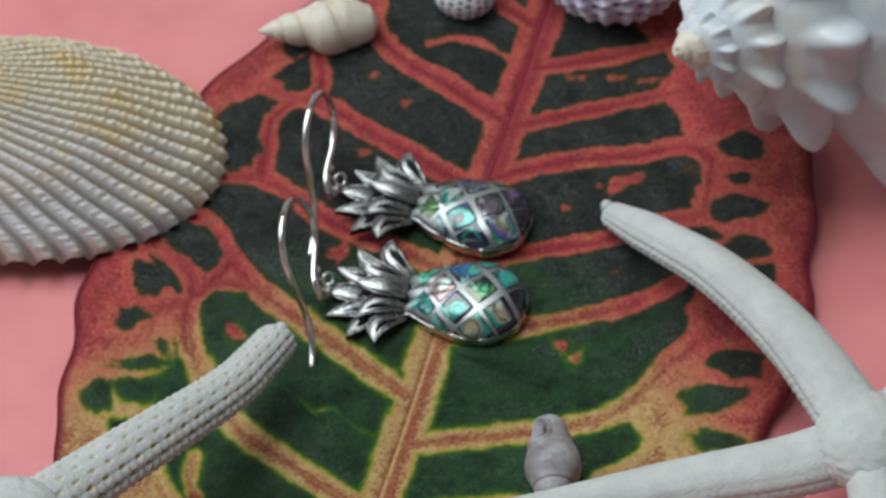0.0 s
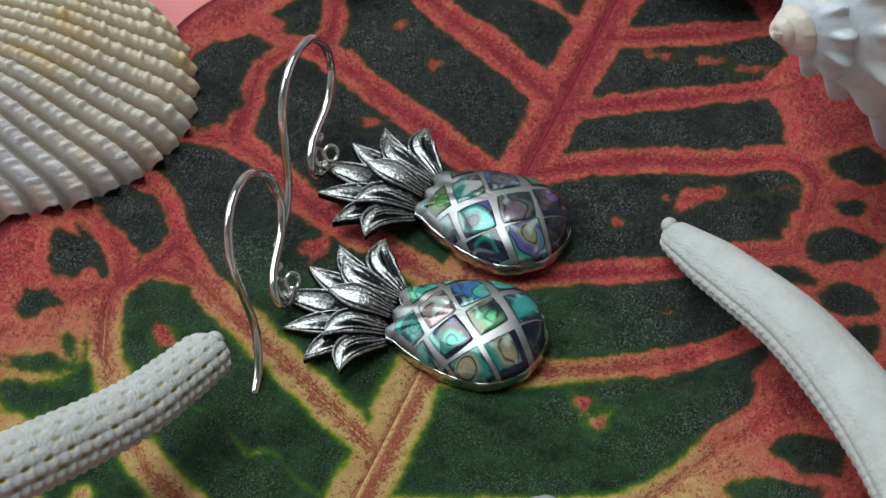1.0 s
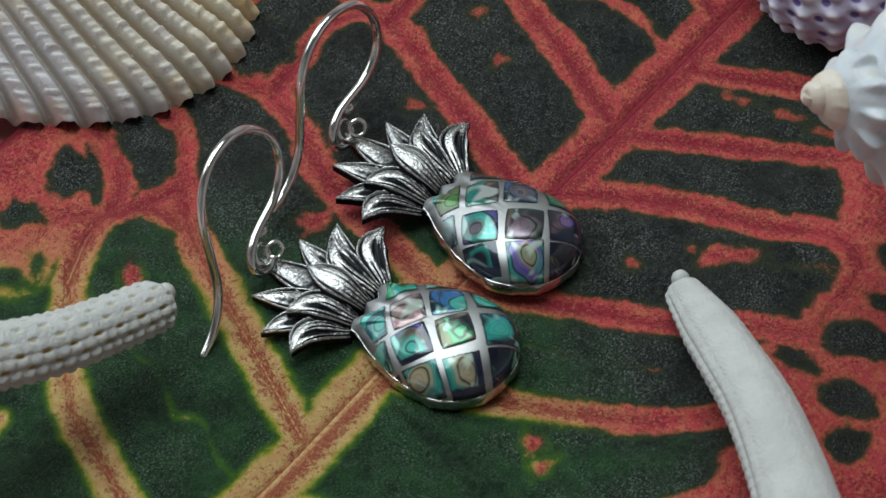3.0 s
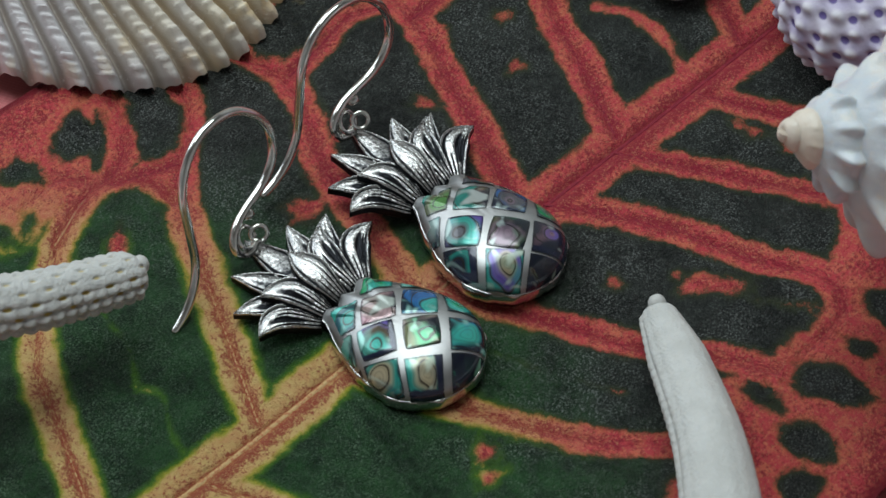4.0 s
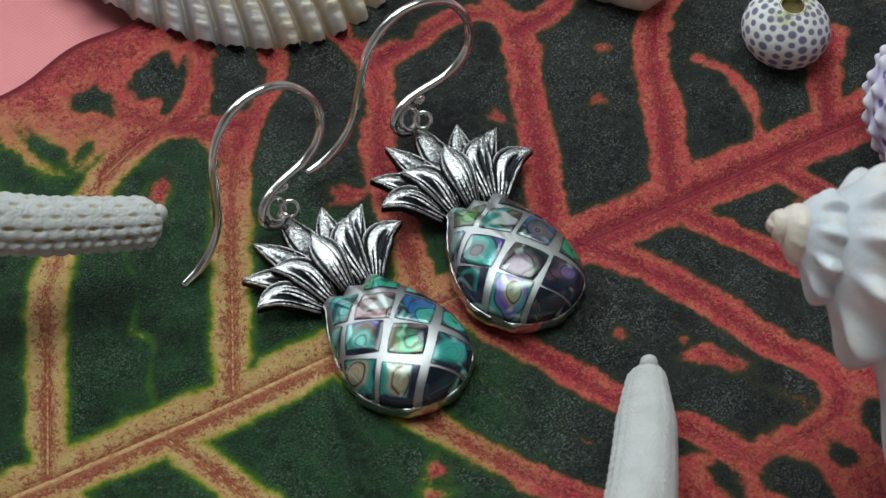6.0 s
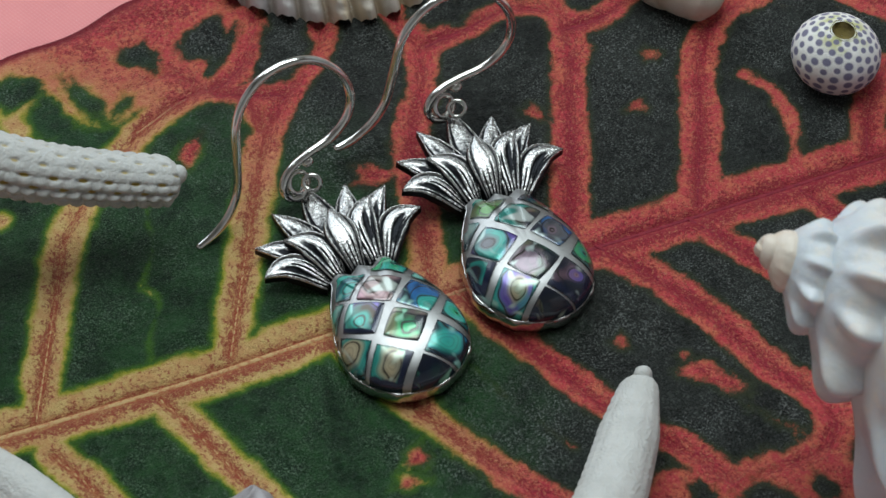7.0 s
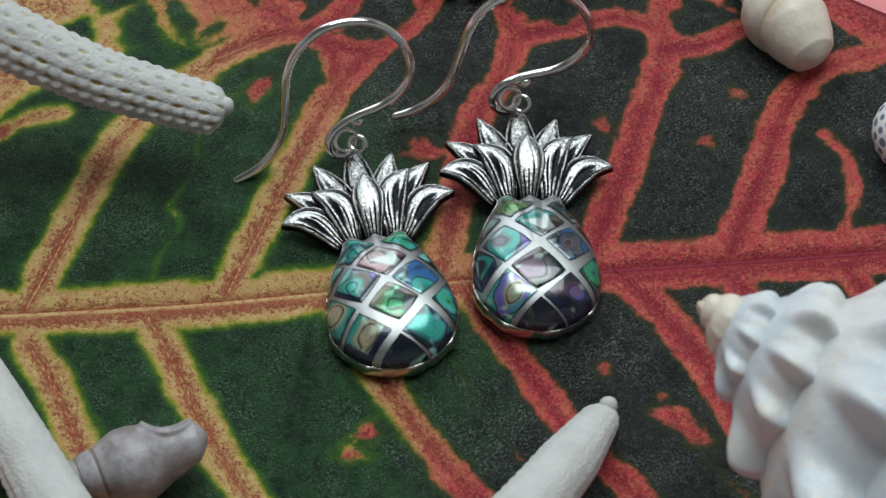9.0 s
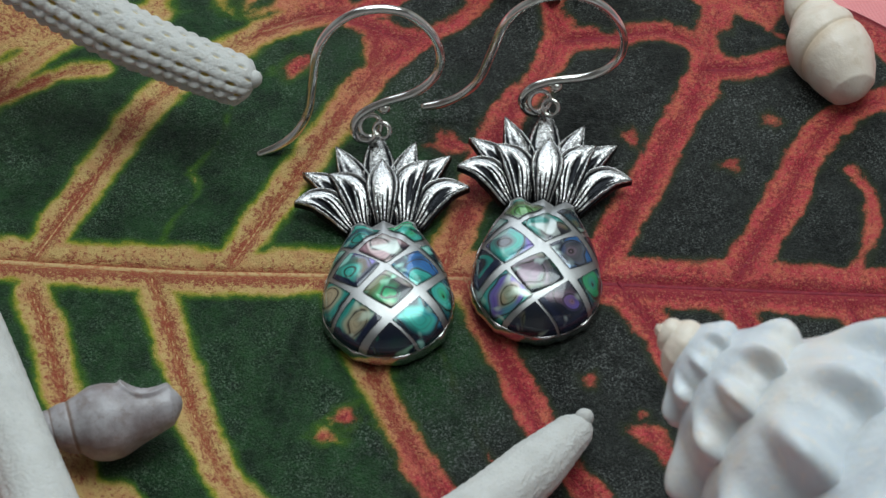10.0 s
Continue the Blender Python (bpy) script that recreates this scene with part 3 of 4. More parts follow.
def build_body(parent):
    th = np.linspace(0, 2 * np.pi, 192, endpoint=False)
    c = -0.78
    edge = 1.0 / body_inside(np.sin(th), c + np.cos(th))
    rows = []
    for q in np.sin(np.linspace(0.02, np.pi / 2, 44)):
        x, y = np.sin(th) * edge * q, c + np.cos(th) * edge * q
        rows.append(np.stack([x, y, dome(x, y)], 1))
    rows.append(np.stack([np.sin(th) * edge * 1.0, c + np.cos(th) * edge * 1.0, 0 * th + 0.12], 1))
    v = np.vstack(rows)
    f = grid_faces(len(rows), 192, False, True) + [tuple(range(95, -1, -1))]
    me = mesh_of("body", v, f, STRIP, True)
    me.flip_normals()
    body = part("body", me, parent, "domed silver pineapple body with diamond lattice")
    wave = 1.008 + 0.010 * np.sin(9 * th) + 0.007 * np.sin(17 * th + 1) + 0.004 * np.sin(31 * th)
    prof = [(0.985, 0.142), (0.996, 0.148), (wave - 0.004, 0.132), (wave + 0.010, 0.10), (wave + 0.010, 0.05), (wave - 0.01, 0.0), (0.6, 0.0)]
    rows = [np.stack([np.sin(th) * edge * q, c + np.cos(th) * edge * q, 0 * th + z], 1) for q, z in prof]
    me = mesh_of("bezel", np.vstack(rows), grid_faces(len(rows), 192, False, True), CHROME)
    me.flip_normals()
    part("bezel", me, parent, "wavy polished silver rim")
    return body


PEARL, CREAM, GOLD, LIME = (0.52, 0.38, 0.36), (0.60, 0.50, 0.32), (0.40, 0.32, 0.10), (0.15, 0.44, 0.10)
TEAL, AQUA, GREEN, DEEP = (0.03, 0.38, 0.32), (0.06, 0.60, 0.50), (0.04, 0.54, 0.22), (0.02, 0.12, 0.16)
BLUE, VIOLET, MAUVE, NAVY = (0.03, 0.20, 0.56), (0.24, 0.16, 0.64), (0.32, 0.22, 0.29), (0.012, 0.02, 0.055)
ROSE, BROWN, OLIVE, SMOKE = (0.56, 0.30, 0.36), (0.09, 0.055, 0.022), (0.18, 0.20, 0.09), (0.16, 0.16, 0.19)

# each piece of shell: its place in the lattice, three tones from a spot outwards, the spot, its size, how much dark resin it has
TEAL_CELLS = {
    (0, 0): (PEARL, ROSE, PEARL, 0.1, 0.1, 0.8, 0.1), (-1, -1): (AQUA, BROWN, VIOLET, -0.2, -0.2, 0.55, 0.5), (1, -1): (TEAL, AQUA, BLUE, 0.1, -0.6, 0.42, 0.3),
    (0, -2): (GREEN, OLIVE, PEARL, 0.2, -0.2, 0.6, 0.1), (-2, -2): (CREAM, TEAL, DEEP, -0.1, 0.1, 0.6, 0.4), (2, -2): (GREEN, AQUA, DEEP, -0.2, -0.1, 0.5, 0.2),
    (-1, -3): (CREAM, TEAL, DEEP, 0.0, 0.0, 0.55, 0.6), (1, -3): (AQUA, AQUA, BLUE, -0.1, -0.1, 0.9, 0.1), (0, -4): (GREEN, DEEP, NAVY, 0.1, 0.2, 0.28, 0.8),
    (-1, 1): (TEAL, DEEP, AQUA, 0.2, -0.5, 0.4, 0.2), (1, 1): (GREEN, AQUA, GREEN, -0.1, -0.4, 0.5, 0.1), (-2, 0): (TEAL, GREEN, DEEP, 0.3, -0.2, 0.5, 0.4), (2, 0): (AQUA, TEAL, DEEP, -0.4, -0.2, 0.5, 0.3),
}
DARK_CELLS = {
    (0, 0): (ROSE, GOLD, TEAL, 0.4, -0.4, 0.45, 0.1), (-1, -1): (SMOKE, AQUA, VIOLET, -0.2, 0.0, 0.5, 0.2), (1, -1): (MAUVE, SMOKE, BLUE, -0.1, -0.1, 0.55, 0.2),
    (0, -2): (MAUVE, OLIVE, GREEN, 0.0, 0.0, 0.72, 0.1), (-2, -2): (NAVY, TEAL, NAVY, -0.3, 0.0, 0.5, 0.8), (2, -2): (TEAL, GREEN, DEEP, -0.2, 0.0, 0.5, 0.3),
    (-1, -3): (CREAM, VIOLET, AQUA, 0.1, 0.0, 0.42, 0.3), (1, -3): (ROSE, VIOLET, NAVY, 0.2, 0.2, 0.32, 0.6), (0, -4): (CREAM, OLIVE, NAVY, 0.2, 0.3, 0.4, 0.9),
    (-1, 1): (LIME, OLIVE, TEAL, 0.2, -0.5, 0.5, 0.1), (1, 1): (OLIVE, DEEP, SMOKE, -0.2, -0.4, 0.5, 0.3), (-2, 0): (SMOKE, TEAL, DEEP, 0.3, -0.2, 0.5, 0.4), (2, 0): (SMOKE, DEEP, NAVY, -0.4, -0.2, 0.5, 0.4),
}


def build_inlays(body, cells, spare, turn, depth, rnd):
    """Diamond pieces of shell between the strips, flush with the dome; those at the rim are cut by it."""
    wx, wy, n = 0.292, 0.260, 25
    g = np.linspace(-1, 1, n)
    a, b = np.meshgrid(g, g, indexing="ij")
    rx, ry = (a - b) / 2, (a + b) / 2
    nq, nt = 110, 380
    tq = np.sin(np.linspace(0.25, np.pi / 2 * 0.955, nq))[:, None]
    th = np.linspace(0, 2 * np.pi, nt, endpoint=False)[None]
    edge = 1.0 / body_inside(np.sin(th), -0.78 + np.cos(th))
    X, Y = np.sin(th) * edge * tq, -0.78 + np.cos(th) * edge * tq
    Z = dome(X, Y)
    polar = np.array(grid_faces(nq, nt, False, True))
    FQ = np.repeat(tq, nt)[polar].mean(1)
    FX, FY = X.reshape(-1)[polar].mean(1), Y.reshape(-1)[polar].mean(1)
    cs, sn = math.cos(radians(turn)), math.sin(radians(turn))
    # the lattice is laid round the dome, so it closes up towards the rim
    RX, RY, MID = 0.60, 1.05, -0.84
    VX, VY = RX * np.arcsin(X.reshape(-1) / RX), RY * np.arcsin((Y.reshape(-1) - MID) / RY)
    AX, AY = VX[polar].mean(1), VY[polar].mean(1)
    for i in range(-3, 4):
        for j in range(-7, 3):
            if (i + j) % 2:
                continue
            px, py = i * wx + rnd.uniform(-0.022, 0.022), (j + 2) * wy + rnd.uniform(-0.022, 0.022)
            cx, cy = px * cs - py * sn, px * sn + py * cs
            if j > 1:
                continue
            core, ring, outer, fx, fy, size, dark = cells.get((i, j), spare)
            k = 0.855 + rnd.uniform(-0.045, 0.035)
            pw = 1 - 0.07 * (np.abs(rx) ** 4 + np.abs(ry) ** 4)
            lean = rnd.uniform(-0.10, 0.10) + sn
            x = cx + (rx - lean * ry) * wx * k * pw
            y = cy + (ry + lean * rx) * wy * k * pw
            u, w = rx.reshape(-1), ry.reshape(-1)
            x, y = RX * np.sin(np.clip(x / RX, -1.5, 1.5)), MID + RY * np.sin(np.clip(y / RY, -1.5, 1.5))
            if body_inside(x, y).max() < 0.97 and (y < top_edge(x) - 0.05).all():
                lift = 0.006 * np.clip(1.02 - np.maximum(np.abs(a), np.abs(b)) ** 8, 0, 1)
                v = np.stack([x, y, dome(x, y) + lift + 0.008], -1).reshape(-1, 3)
                faces = grid_faces(n, n)
            else:
                mine = polar[(np.abs(AX - cx) / wx + np.abs(AY - cy) / wy < k) & (FY < top_edge(FX) - 0.095) & ((FY < -0.30) | (FQ < 0.925))]
                if len(mine) < 60:
                    continue
                keep, back = np.unique(mine, return_inverse=True)
                v = np.stack([X.reshape(-1)[keep], Y.reshape(-1)[keep], Z.reshape(-1)[keep] + 0.010], -1)
                faces = [tuple(int(c) for c in f) for f in back.reshape(mine.shape)]
                u, w = (VX[keep] - cx) / (wx * k), (VY[keep] - cy) / (wy * k)
            seam = np.clip((np.abs(u) + np.abs(w) - 0.86) * 9, 0, 1)
            resin = 1.3 * dark * np.clip(0.80 + (np.abs(u) - w - 0.70) * 1.6, 0, 1)
            tone = lambda c: np.broadcast_to(np.array(c, dtype=float) * depth, (len(v), 3))
            me = mesh_of("inlay", v, faces, ABALONE, True, {"seam": seam, "resin": resin, "spot": np.hypot(u - fx, w - fy) / size,
                                                            "core": tone(core), "ring": tone(ring), "outer": tone(outer)})
            me.flip_normals()
            part("inlay", me, body, "iridescent abalone shell piece")


def crown_leaf(parent, bx, by, tx, ty, width, bend, height, arch, deep):
    """One embossed leaf of the crown from base to tip."""
    n, m = 40, 49
    s = np.linspace(0, 1, n)
    base, tip = np.array([bx, by]), np.array([tx, ty])
    d = tip - base
    nrm = np.array([-d[1], d[0]]) / np.linalg.norm(d)
    axis = base + s[:, None] * d + (np.sin(np.pi * s**1.25) * bend)[:, None] * nrm
    tg = np.gradient(axis, axis=0)
    tg /= np.linalg.norm(tg, axis=1)[:, None]
    side = np.stack([tg[:, 1], -tg[:, 0]], 1)
    w = width * np.interp(s, (0, 0.15, 0.3, 0.45, 0.56, 0.68, 0.79, 0.88, 0.95, 1.0), (0.48, 0.64, 0.84, 0.98, 1.0, 0.90, 0.68, 0.41, 0.18, 0.01))
    t = np.linspace(-1, 1, m)
    xy = axis[:, None] + side[:, None] * (w[:, None] * t[None])[..., None]
    tt, ss = np.broadcast_to(t[None], (n, m)), np.broadcast_to(s[:, None], (n, m))
    lee = np.sign(bend + 1e-6) * tt
    curl = np.clip(abs(bend) * 9, 0, 1)
    rim = np.exp(-(((np.abs(tt) - 0.84) / 0.085) ** 2)) * np.clip(ss * 4, 0, 1)
    inner = np.exp(-(((np.abs(tt) - 0.66) / 0.06) ** 2)) * np.clip(ss * 4 - 0.4, 0, 1) * np.clip(3.4 - 3.4 * ss, 0, 1)
    # grooves fan out from the foot, each of a length of its own
    groove = np.clip(np.cos(tt * 17 + 0.6 + bx * 9 + 1.5 * curl * ss), 0, 1) ** 2
    reach = 0.40 + 0.16 * curl + 0.15 * np.sin(5.3 * tt + 20 * bx) + 0.08 * np.sin(13 * tt + 7 * bx)
    groove = groove * np.clip((reach + 0.05 - ss) * 5, 0, 1)
    hollow = curl * np.exp(-(((lee - 0.46 + 0.35 * ss) / 0.21) ** 2)) * np.clip(ss * 2.4 - 0.1, 0, 1) * np.clip(2.7 - 3.0 * ss, 0, 1)
    hammer = np.sin(31 * ss + 7 * tt + 30 * bx) * np.sin(11 * tt - 19 * ss + 11 * bx) + 0.5 * np.sin(53 * ss - 13 * tt)
    z = height * (0.62 + 0.38 * ss) + arch * np.sin(np.pi * ss) + 0.020 * rim - 0.008 * inner - 0.014 * groove - 0.035 * tt**2 - 0.026 * hollow + 0.0012 * hammer
    # oxide in the grooves, plus shade of hollows and leaf gaps put into the colour
    pat_shade = 1.35 * groove + 1.15 * hollow + (0.85 + 0.3 * curl * (lee > 0)) * inner
    # deep paints the shade of overlapping leaves on the back ones' lower parts
    pat_shade = pat_shade + deep * np.clip(1.45 - 1.5 * ss, 0, 1) + 0.12 + 2.5 * np.clip(0.16 - ss, 0, 1)
    pat_shade = pat_shade * (1 - 0.9 * rim * (1 - 0.6 * deep)) + 1.3 * np.clip((np.abs(tt) - 0.91) * 16, 0, 1)
    top = np.concatenate([xy, z[..., None]], -1).reshape(-1, 3)
    ring = [j for j in range(m)] + [i * m + m - 1 for i in range(1, n)] + [(n - 1) * m + j for j in range(m - 2, -1, -1)] + [i * m for i in range(n - 2, 0, -1)]
    low = top[ring] - np.array([0, 0, 0.05])
    nt = len(top)
    faces = grid_faces(n, m) + [(ring[k], ring[(k + 1) % len(ring)], nt + (k + 1) % len(ring), nt + k) for k in range(len(ring))]
    me = mesh_of("crown_leaf", np.vstack([top, low]), faces, SILVER, True, {"patina_shade": np.concatenate([pat_shade.reshape(-1), np.full(len(ring), 0.55)])})
    part("crown_leaf", me, parent)


CROWN = [  # base x, tip x, tip y, half width, bend, height, arch, painted shade where others overlap it
    (0.00, -0.02, 1.10, 0.165, 0.0, 0.11, 0.03, 0.8), (-0.10, -0.39, 0.93, 0.150, -0.05, 0.12, 0.03, 0.7), (0.10, 0.33, 0.93, 0.150, 0.05, 0.12, 0.03, 0.7),
    (-0.16, -0.69, 0.65, 0.140, -0.09, 0.14, 0.03, 0.5), (0.16, 0.63, 0.74, 0.140, 0.09, 0.14, 0.03, 0.5),
    (-0.17, -0.46, 0.54, 0.150, -0.10, 0.245, 0.06, 0.0), (0.17, 0.43, 0.63, 0.150, 0.10, 0.245, 0.06, 0.0),
    (-0.28, -0.77, 0.30, 0.145, -0.12, 0.20, 0.06, 0.0), (0.28, 0.77, 0.35, 0.145, 0.12, 0.20, 0.06, 0.0), (0.00, 0.02, 0.64, 0.150, 0.0, 0.285, 0.07, 0.0),
]


def ring_mesh(name, r, wire, mat):
    th = np.linspace(0, 2 * np.pi, 28, endpoint=False)
    ph = np.linspace(0, 2 * np.pi, 10, endpoint=False)
    rr = r + wire * np.cos(ph)[None]
    v = np.stack([rr * np.cos(th)[:, None], rr * np.sin(th)[:, None], np.broadcast_to(wire * np.sin(ph)[None], (28, 10))], -1).reshape(-1, 3)
    return mesh_of(name, v, grid_faces(28, 10, True, True), mat)


HOOK = [(-1.06, -0.33), (-0.88, -0.25), (-0.72, -0.11), (-0.61, 0.10), (-0.56, 0.41), (-0.51, 0.74), (-0.39, 0.96), (-0.19, 1.11), (0.06, 1.15), (0.30, 1.08), (0.50, 0.87),
        (0.57, 0.63), (0.51, 0.42), (0.34, 0.27), (0.08, 0.18), (-0.13, 0.08), (-0.20, -0.04), (-0.16, -0.15), (-0.05, -0.16), (0.02, -0.08)]


def build_earring(label, m, hook_m, ring_at, cells, spare, turn, depth, seed):
    ear = tagged(new("earring"), label, "earring", "pair of pineapple earrings")
    ear.matrix_world = m
    inv = m.inverted()
    body = build_body(ear)
    build_inlays(body, cells, spare, turn, depth, random.Random(seed))
    for bx, tx, ty, w, bend, h, arch, deep in CROWN:
        crown_leaf(ear, bx, 0.06 if h > 0.13 else 0.0, tx, ty * 1.06, w, bend, h, arch, deep)
    path = [(x, y, 0.0) for x, y in HOOK]
    q = spline(path, 150)
    q[-22:, 2] += np.linspace(0, 0.10, 22)
    v, f = tube(q, 0.040 * np.concatenate([np.linspace(0.86, 1, 6), np.ones(144)]), 14, (0, 0, 1))
    part("hook", mesh_of("hook", v, f, WIRE), ear, "bent silver ear wire", inv @ hook_m)
    local = inv @ Vector([c * CM for c in ring_at])
    here = Matrix.Translation(local)
    part("jump_ring", ring_mesh("jump_ring", 0.098, 0.023, WIRE), ear, "small silver ring", here @ at_cm(-0.05, -0.03, 0, 50, 24, 0))
    part("jump_ring", ring_mesh("jump_ring", 0.074, 0.022, WIRE), ear, "small silver ring", here @ at_cm(0.05, -0.09, 0.0, 48, -36, 0))
    bm = bmesh.new()
    bmesh.ops.create_uvsphere(bm, u_segments=20, v_segments=12, radius=0.056 * CM)
    for vert in bm.verts:
        vert.co.z *= 0.9
    me = bpy.data.meshes.new("bead")
    bm.to_mesh(me)
    bm.free()
    me.materials.append(WIRE)
    me.polygons.foreach_set("use_smooth", [True] * len(me.polygons))
    part("bead", me, ear, "tiny silver bead", here @ at_cm(0.08, 0.05, 0.13))


def hook_pose(x, y, z, lean, turn, spin):
    """Stands the flat hook up: spin in its plane, lean back, turn about z."""
    return at_cm(x, y, z) @ pose(0, 0, 0, 0, 0, turn) @ pose(0, 0, 0, 90 - lean, 0, 0) @ pose(0, 0, 0, 0, 0, spin)


build_earring("silver pineapple earring with bright teal abalone diamonds on leaf", at_cm(0.62, 0.42, 0.05, 0, -3, 1), hook_pose(0.57, 1.55, 0.32, 16, 2, 0), (0.57, 1.53, 0.30), TEAL_CELLS, (TEAL, GREEN, DEEP, 0.0, 0.0, 0.5, 0.4), 0, 0.68, 3)
build_earring("silver pineapple earring with dark purple abalone diamonds on leaf", at_cm(1.985, 0.57, 0.14, 1.5, 3, -6.5), hook_pose(2.08, 1.73, 0.43, 8, -2, -8), (2.08, 1.69, 0.41), DARK_CELLS, (SMOKE, TEAL, NAVY, 0.0, 0.0, 0.5, 0.5), -4, 0.52, 11)

# ---- starfish ----


def starfish_arm(parent, pts, r_tip, r_root, worn=False, n=460, m=168):
    path = spline(pts, n)
    t, side, up = frames(path)
    length = np.linalg.norm(np.diff(path, axis=0), axis=1).sum()
    s = np.linspace(0, 1, n)
    th = np.linspace(0, 2 * np.pi, m, endpoint=False)
    r = (r_tip + (r_root - r_tip) * s**0.85) * np.sqrt(np.clip(1 - (1 - np.clip(s * length / 0.16, 0, 1)) ** 2, 0.02, 1))
    if worn:
        r = r * (0.66 + 0.34 * np.clip(s * length / 0.75, 0, 1) ** 0.8)
    S, T = np.meshgrid(s * length, th, indexing="ij")
    rows = 14
    row = np.floor(T / (2 * np.pi) * rows + 0.5)
    gap = np.floor(T / (2 * np.pi) * rows)
    lowness = np.clip((0.75 if worn else 1.08) - 1.15 * np.sin(T), 0, 1) * (np.clip(0.30 + 0.9 * np.cos(T), 0.02, 1) if worn else 1)
    beads = np.cos(T * rows) * 0.5 + 0.5
    along = np.cos(2 * np.pi * S / 0.118 + row * 2.4) * 0.5 + 0.5
    string = 0.45 if worn else 0.70
    bumps = ((1 - string) * np.sqrt(beads) + string * np.sqrt(beads * along)) * (0.10 + 0.90 * lowness)
    slow = np.cos(2 * np.pi * S / 0.236 + gap * 2.6)
    pits = np.clip((1 - beads) ** 1.5 * (0.5 + 0.5 * slow) ** 1.5 * 2.0 - 0.75, 0, 1) * (np.sin(T) > -0.9) * np.clip((0.75 if worn else 0.6) + lowness, 0, 1)
    if worn:
        pits = pits * 0.06
    rng = np.random.RandomState(int(abs(pts[0][0]) * 100))
    rough = rng.normal(0, 1, S.shape)
    grit = np.sin(S * 83 + 2 * np.sin(T * 11)) * np.sin(T * 23 + 3 * np.sin(S * 17))
    rad = r[:, None] * (0.93 + 0.02 * np.cos(3 * T + S)) + (0.034 if worn else 0.042) * (bumps - 0.5) * np.clip(S / 0.1, 0.2, 1) + (0.0006 if worn else 0.0012) * rough - 0.030 * pits
    rad = rad + (0.0035 if worn else 0.003) * grit * np.clip(1 - lowness, 0, 1)
    flat = 0.86
    v = path[:, None] + rad[..., None] * (np.cos(T)[..., None] * side[:, None] + flat * np.sin(T)[..., None] * up[:, None])
    f = grid_faces(n, m, False, True) + [tuple(range(m)), tuple(range(n * m - 1, (n - 1) * m - 1, -1))]
    me = mesh_of("arm", v.reshape(-1, 3), f, STAR, True, {"pit": pits.reshape(-1)})
    arm = part("arm", me, parent)
    bm = bmesh.new()
    bmesh.ops.create_uvsphere(bm, u_segments=14, v_segments=8, radius=r_tip * 0.34 * CM)
    for vert in bm.verts:
        vert.co = vert.co * (1 + 0.08 * noise.noise(vert.co * 2500)) + Vector([c * CM for c in (path[int(0.05 / length * n)] + up[1] * r_tip * 0.32)])
    me = bpy.data.meshes.new("tip_knob")
    bm.to_mesh(me)
    bm.free()
    me.materials.append(STAR)
    me.polygons.foreach_set("use_smooth", [True] * len(me.polygons))
    part("tip_knob", me, arm)


def starfish_disc(parent, c, r):
    bm = bmesh.new()
    bmesh.ops.create_icosphere(bm, subdivisions=5, radius=1.0)
    for vert in bm.verts:
        k = 1 + 0.05 * noise.noise(vert.co * 9) + 0.03 * noise.noise(vert.co * 22)
        vert.co = Vector((c[0] + vert.co.x * r * k, c[1] + vert.co.y * r * k, c[2] + vert.co.z * r * 0.62 * k)) * CM
    me = bpy.data.meshes.new("disc")
    bm.to_mesh(me)
    bm.free()
    me.materials.append(STAR)
    me.polygons.foreach_set("use_smooth", [True] * len(me.polygons))
    part("disc", me, parent)


def build_starfish(label, hub, seen_arms, other_angles, reach):
    star = tagged(new("starfish"), label, "starfish", "white starfish")
    star.location = (hub[0] * CM, hub[1] * CM, 0)
    inv = np.array([hub[0], hub[1], 0.0])
    for pts, r0, r1, worn in seen_arms:
        starfish_arm(star, [tuple(np.array(p) - inv) for p in pts] + [(0, 0, hub[2])], r0, r1, worn)
    for a in other_angles:
        d = np.array([math.cos(radians(a)), math.sin(radians(a)), 0])
        ground = 0.12
        pts = [tuple(d * reach + [0, 0, ground]), tuple(d * reach * 0.6 + [0, 0, hub[2] * 0.45 + 0.1]), tuple(d * reach * 0.25 + [0, 0, hub[2] * 0.9]), (0, 0, hub[2])]
        starfish_arm(star, pts, 0.17, 0.36, True, 120, 56)
    starfish_disc(star, (0, 0, hub[2]), 0.62)


build_starfish("chalky white finger starfish propped on its arms over the leaf", (-1.55, -5.05, 1.2),
               [([(2.22, -1.64, 0.24), (1.56, -2.46, 0.55), (0.85, -3.22, 0.86), (-0.24, -4.14, 1.12)], 0.238, 0.43, True),
                ([(-3.15, 0.3, 0.24), (-2.79, -0.7, 0.38), (-2.41, -1.85, 0.50), (-2.03, -3.0, 0.62), (-1.80, -4.2, 0.92)], 0.20, 0.42, True)], (190, 262, 330), 4.6)
build_starfish("chalky white finger starfish with pitted arm raised over the leaf", (-4.5, 3.6, 1.9),
               [([(-0.50, 1.72, 0.60), (-1.14, 1.87, 0.82), (-1.77, 2.06, 1.06), (-3.0, 2.7, 1.5)], 0.25, 0.40, False)], (55, 130, 200, 268), 4.6)

# ---- cockle shell ----


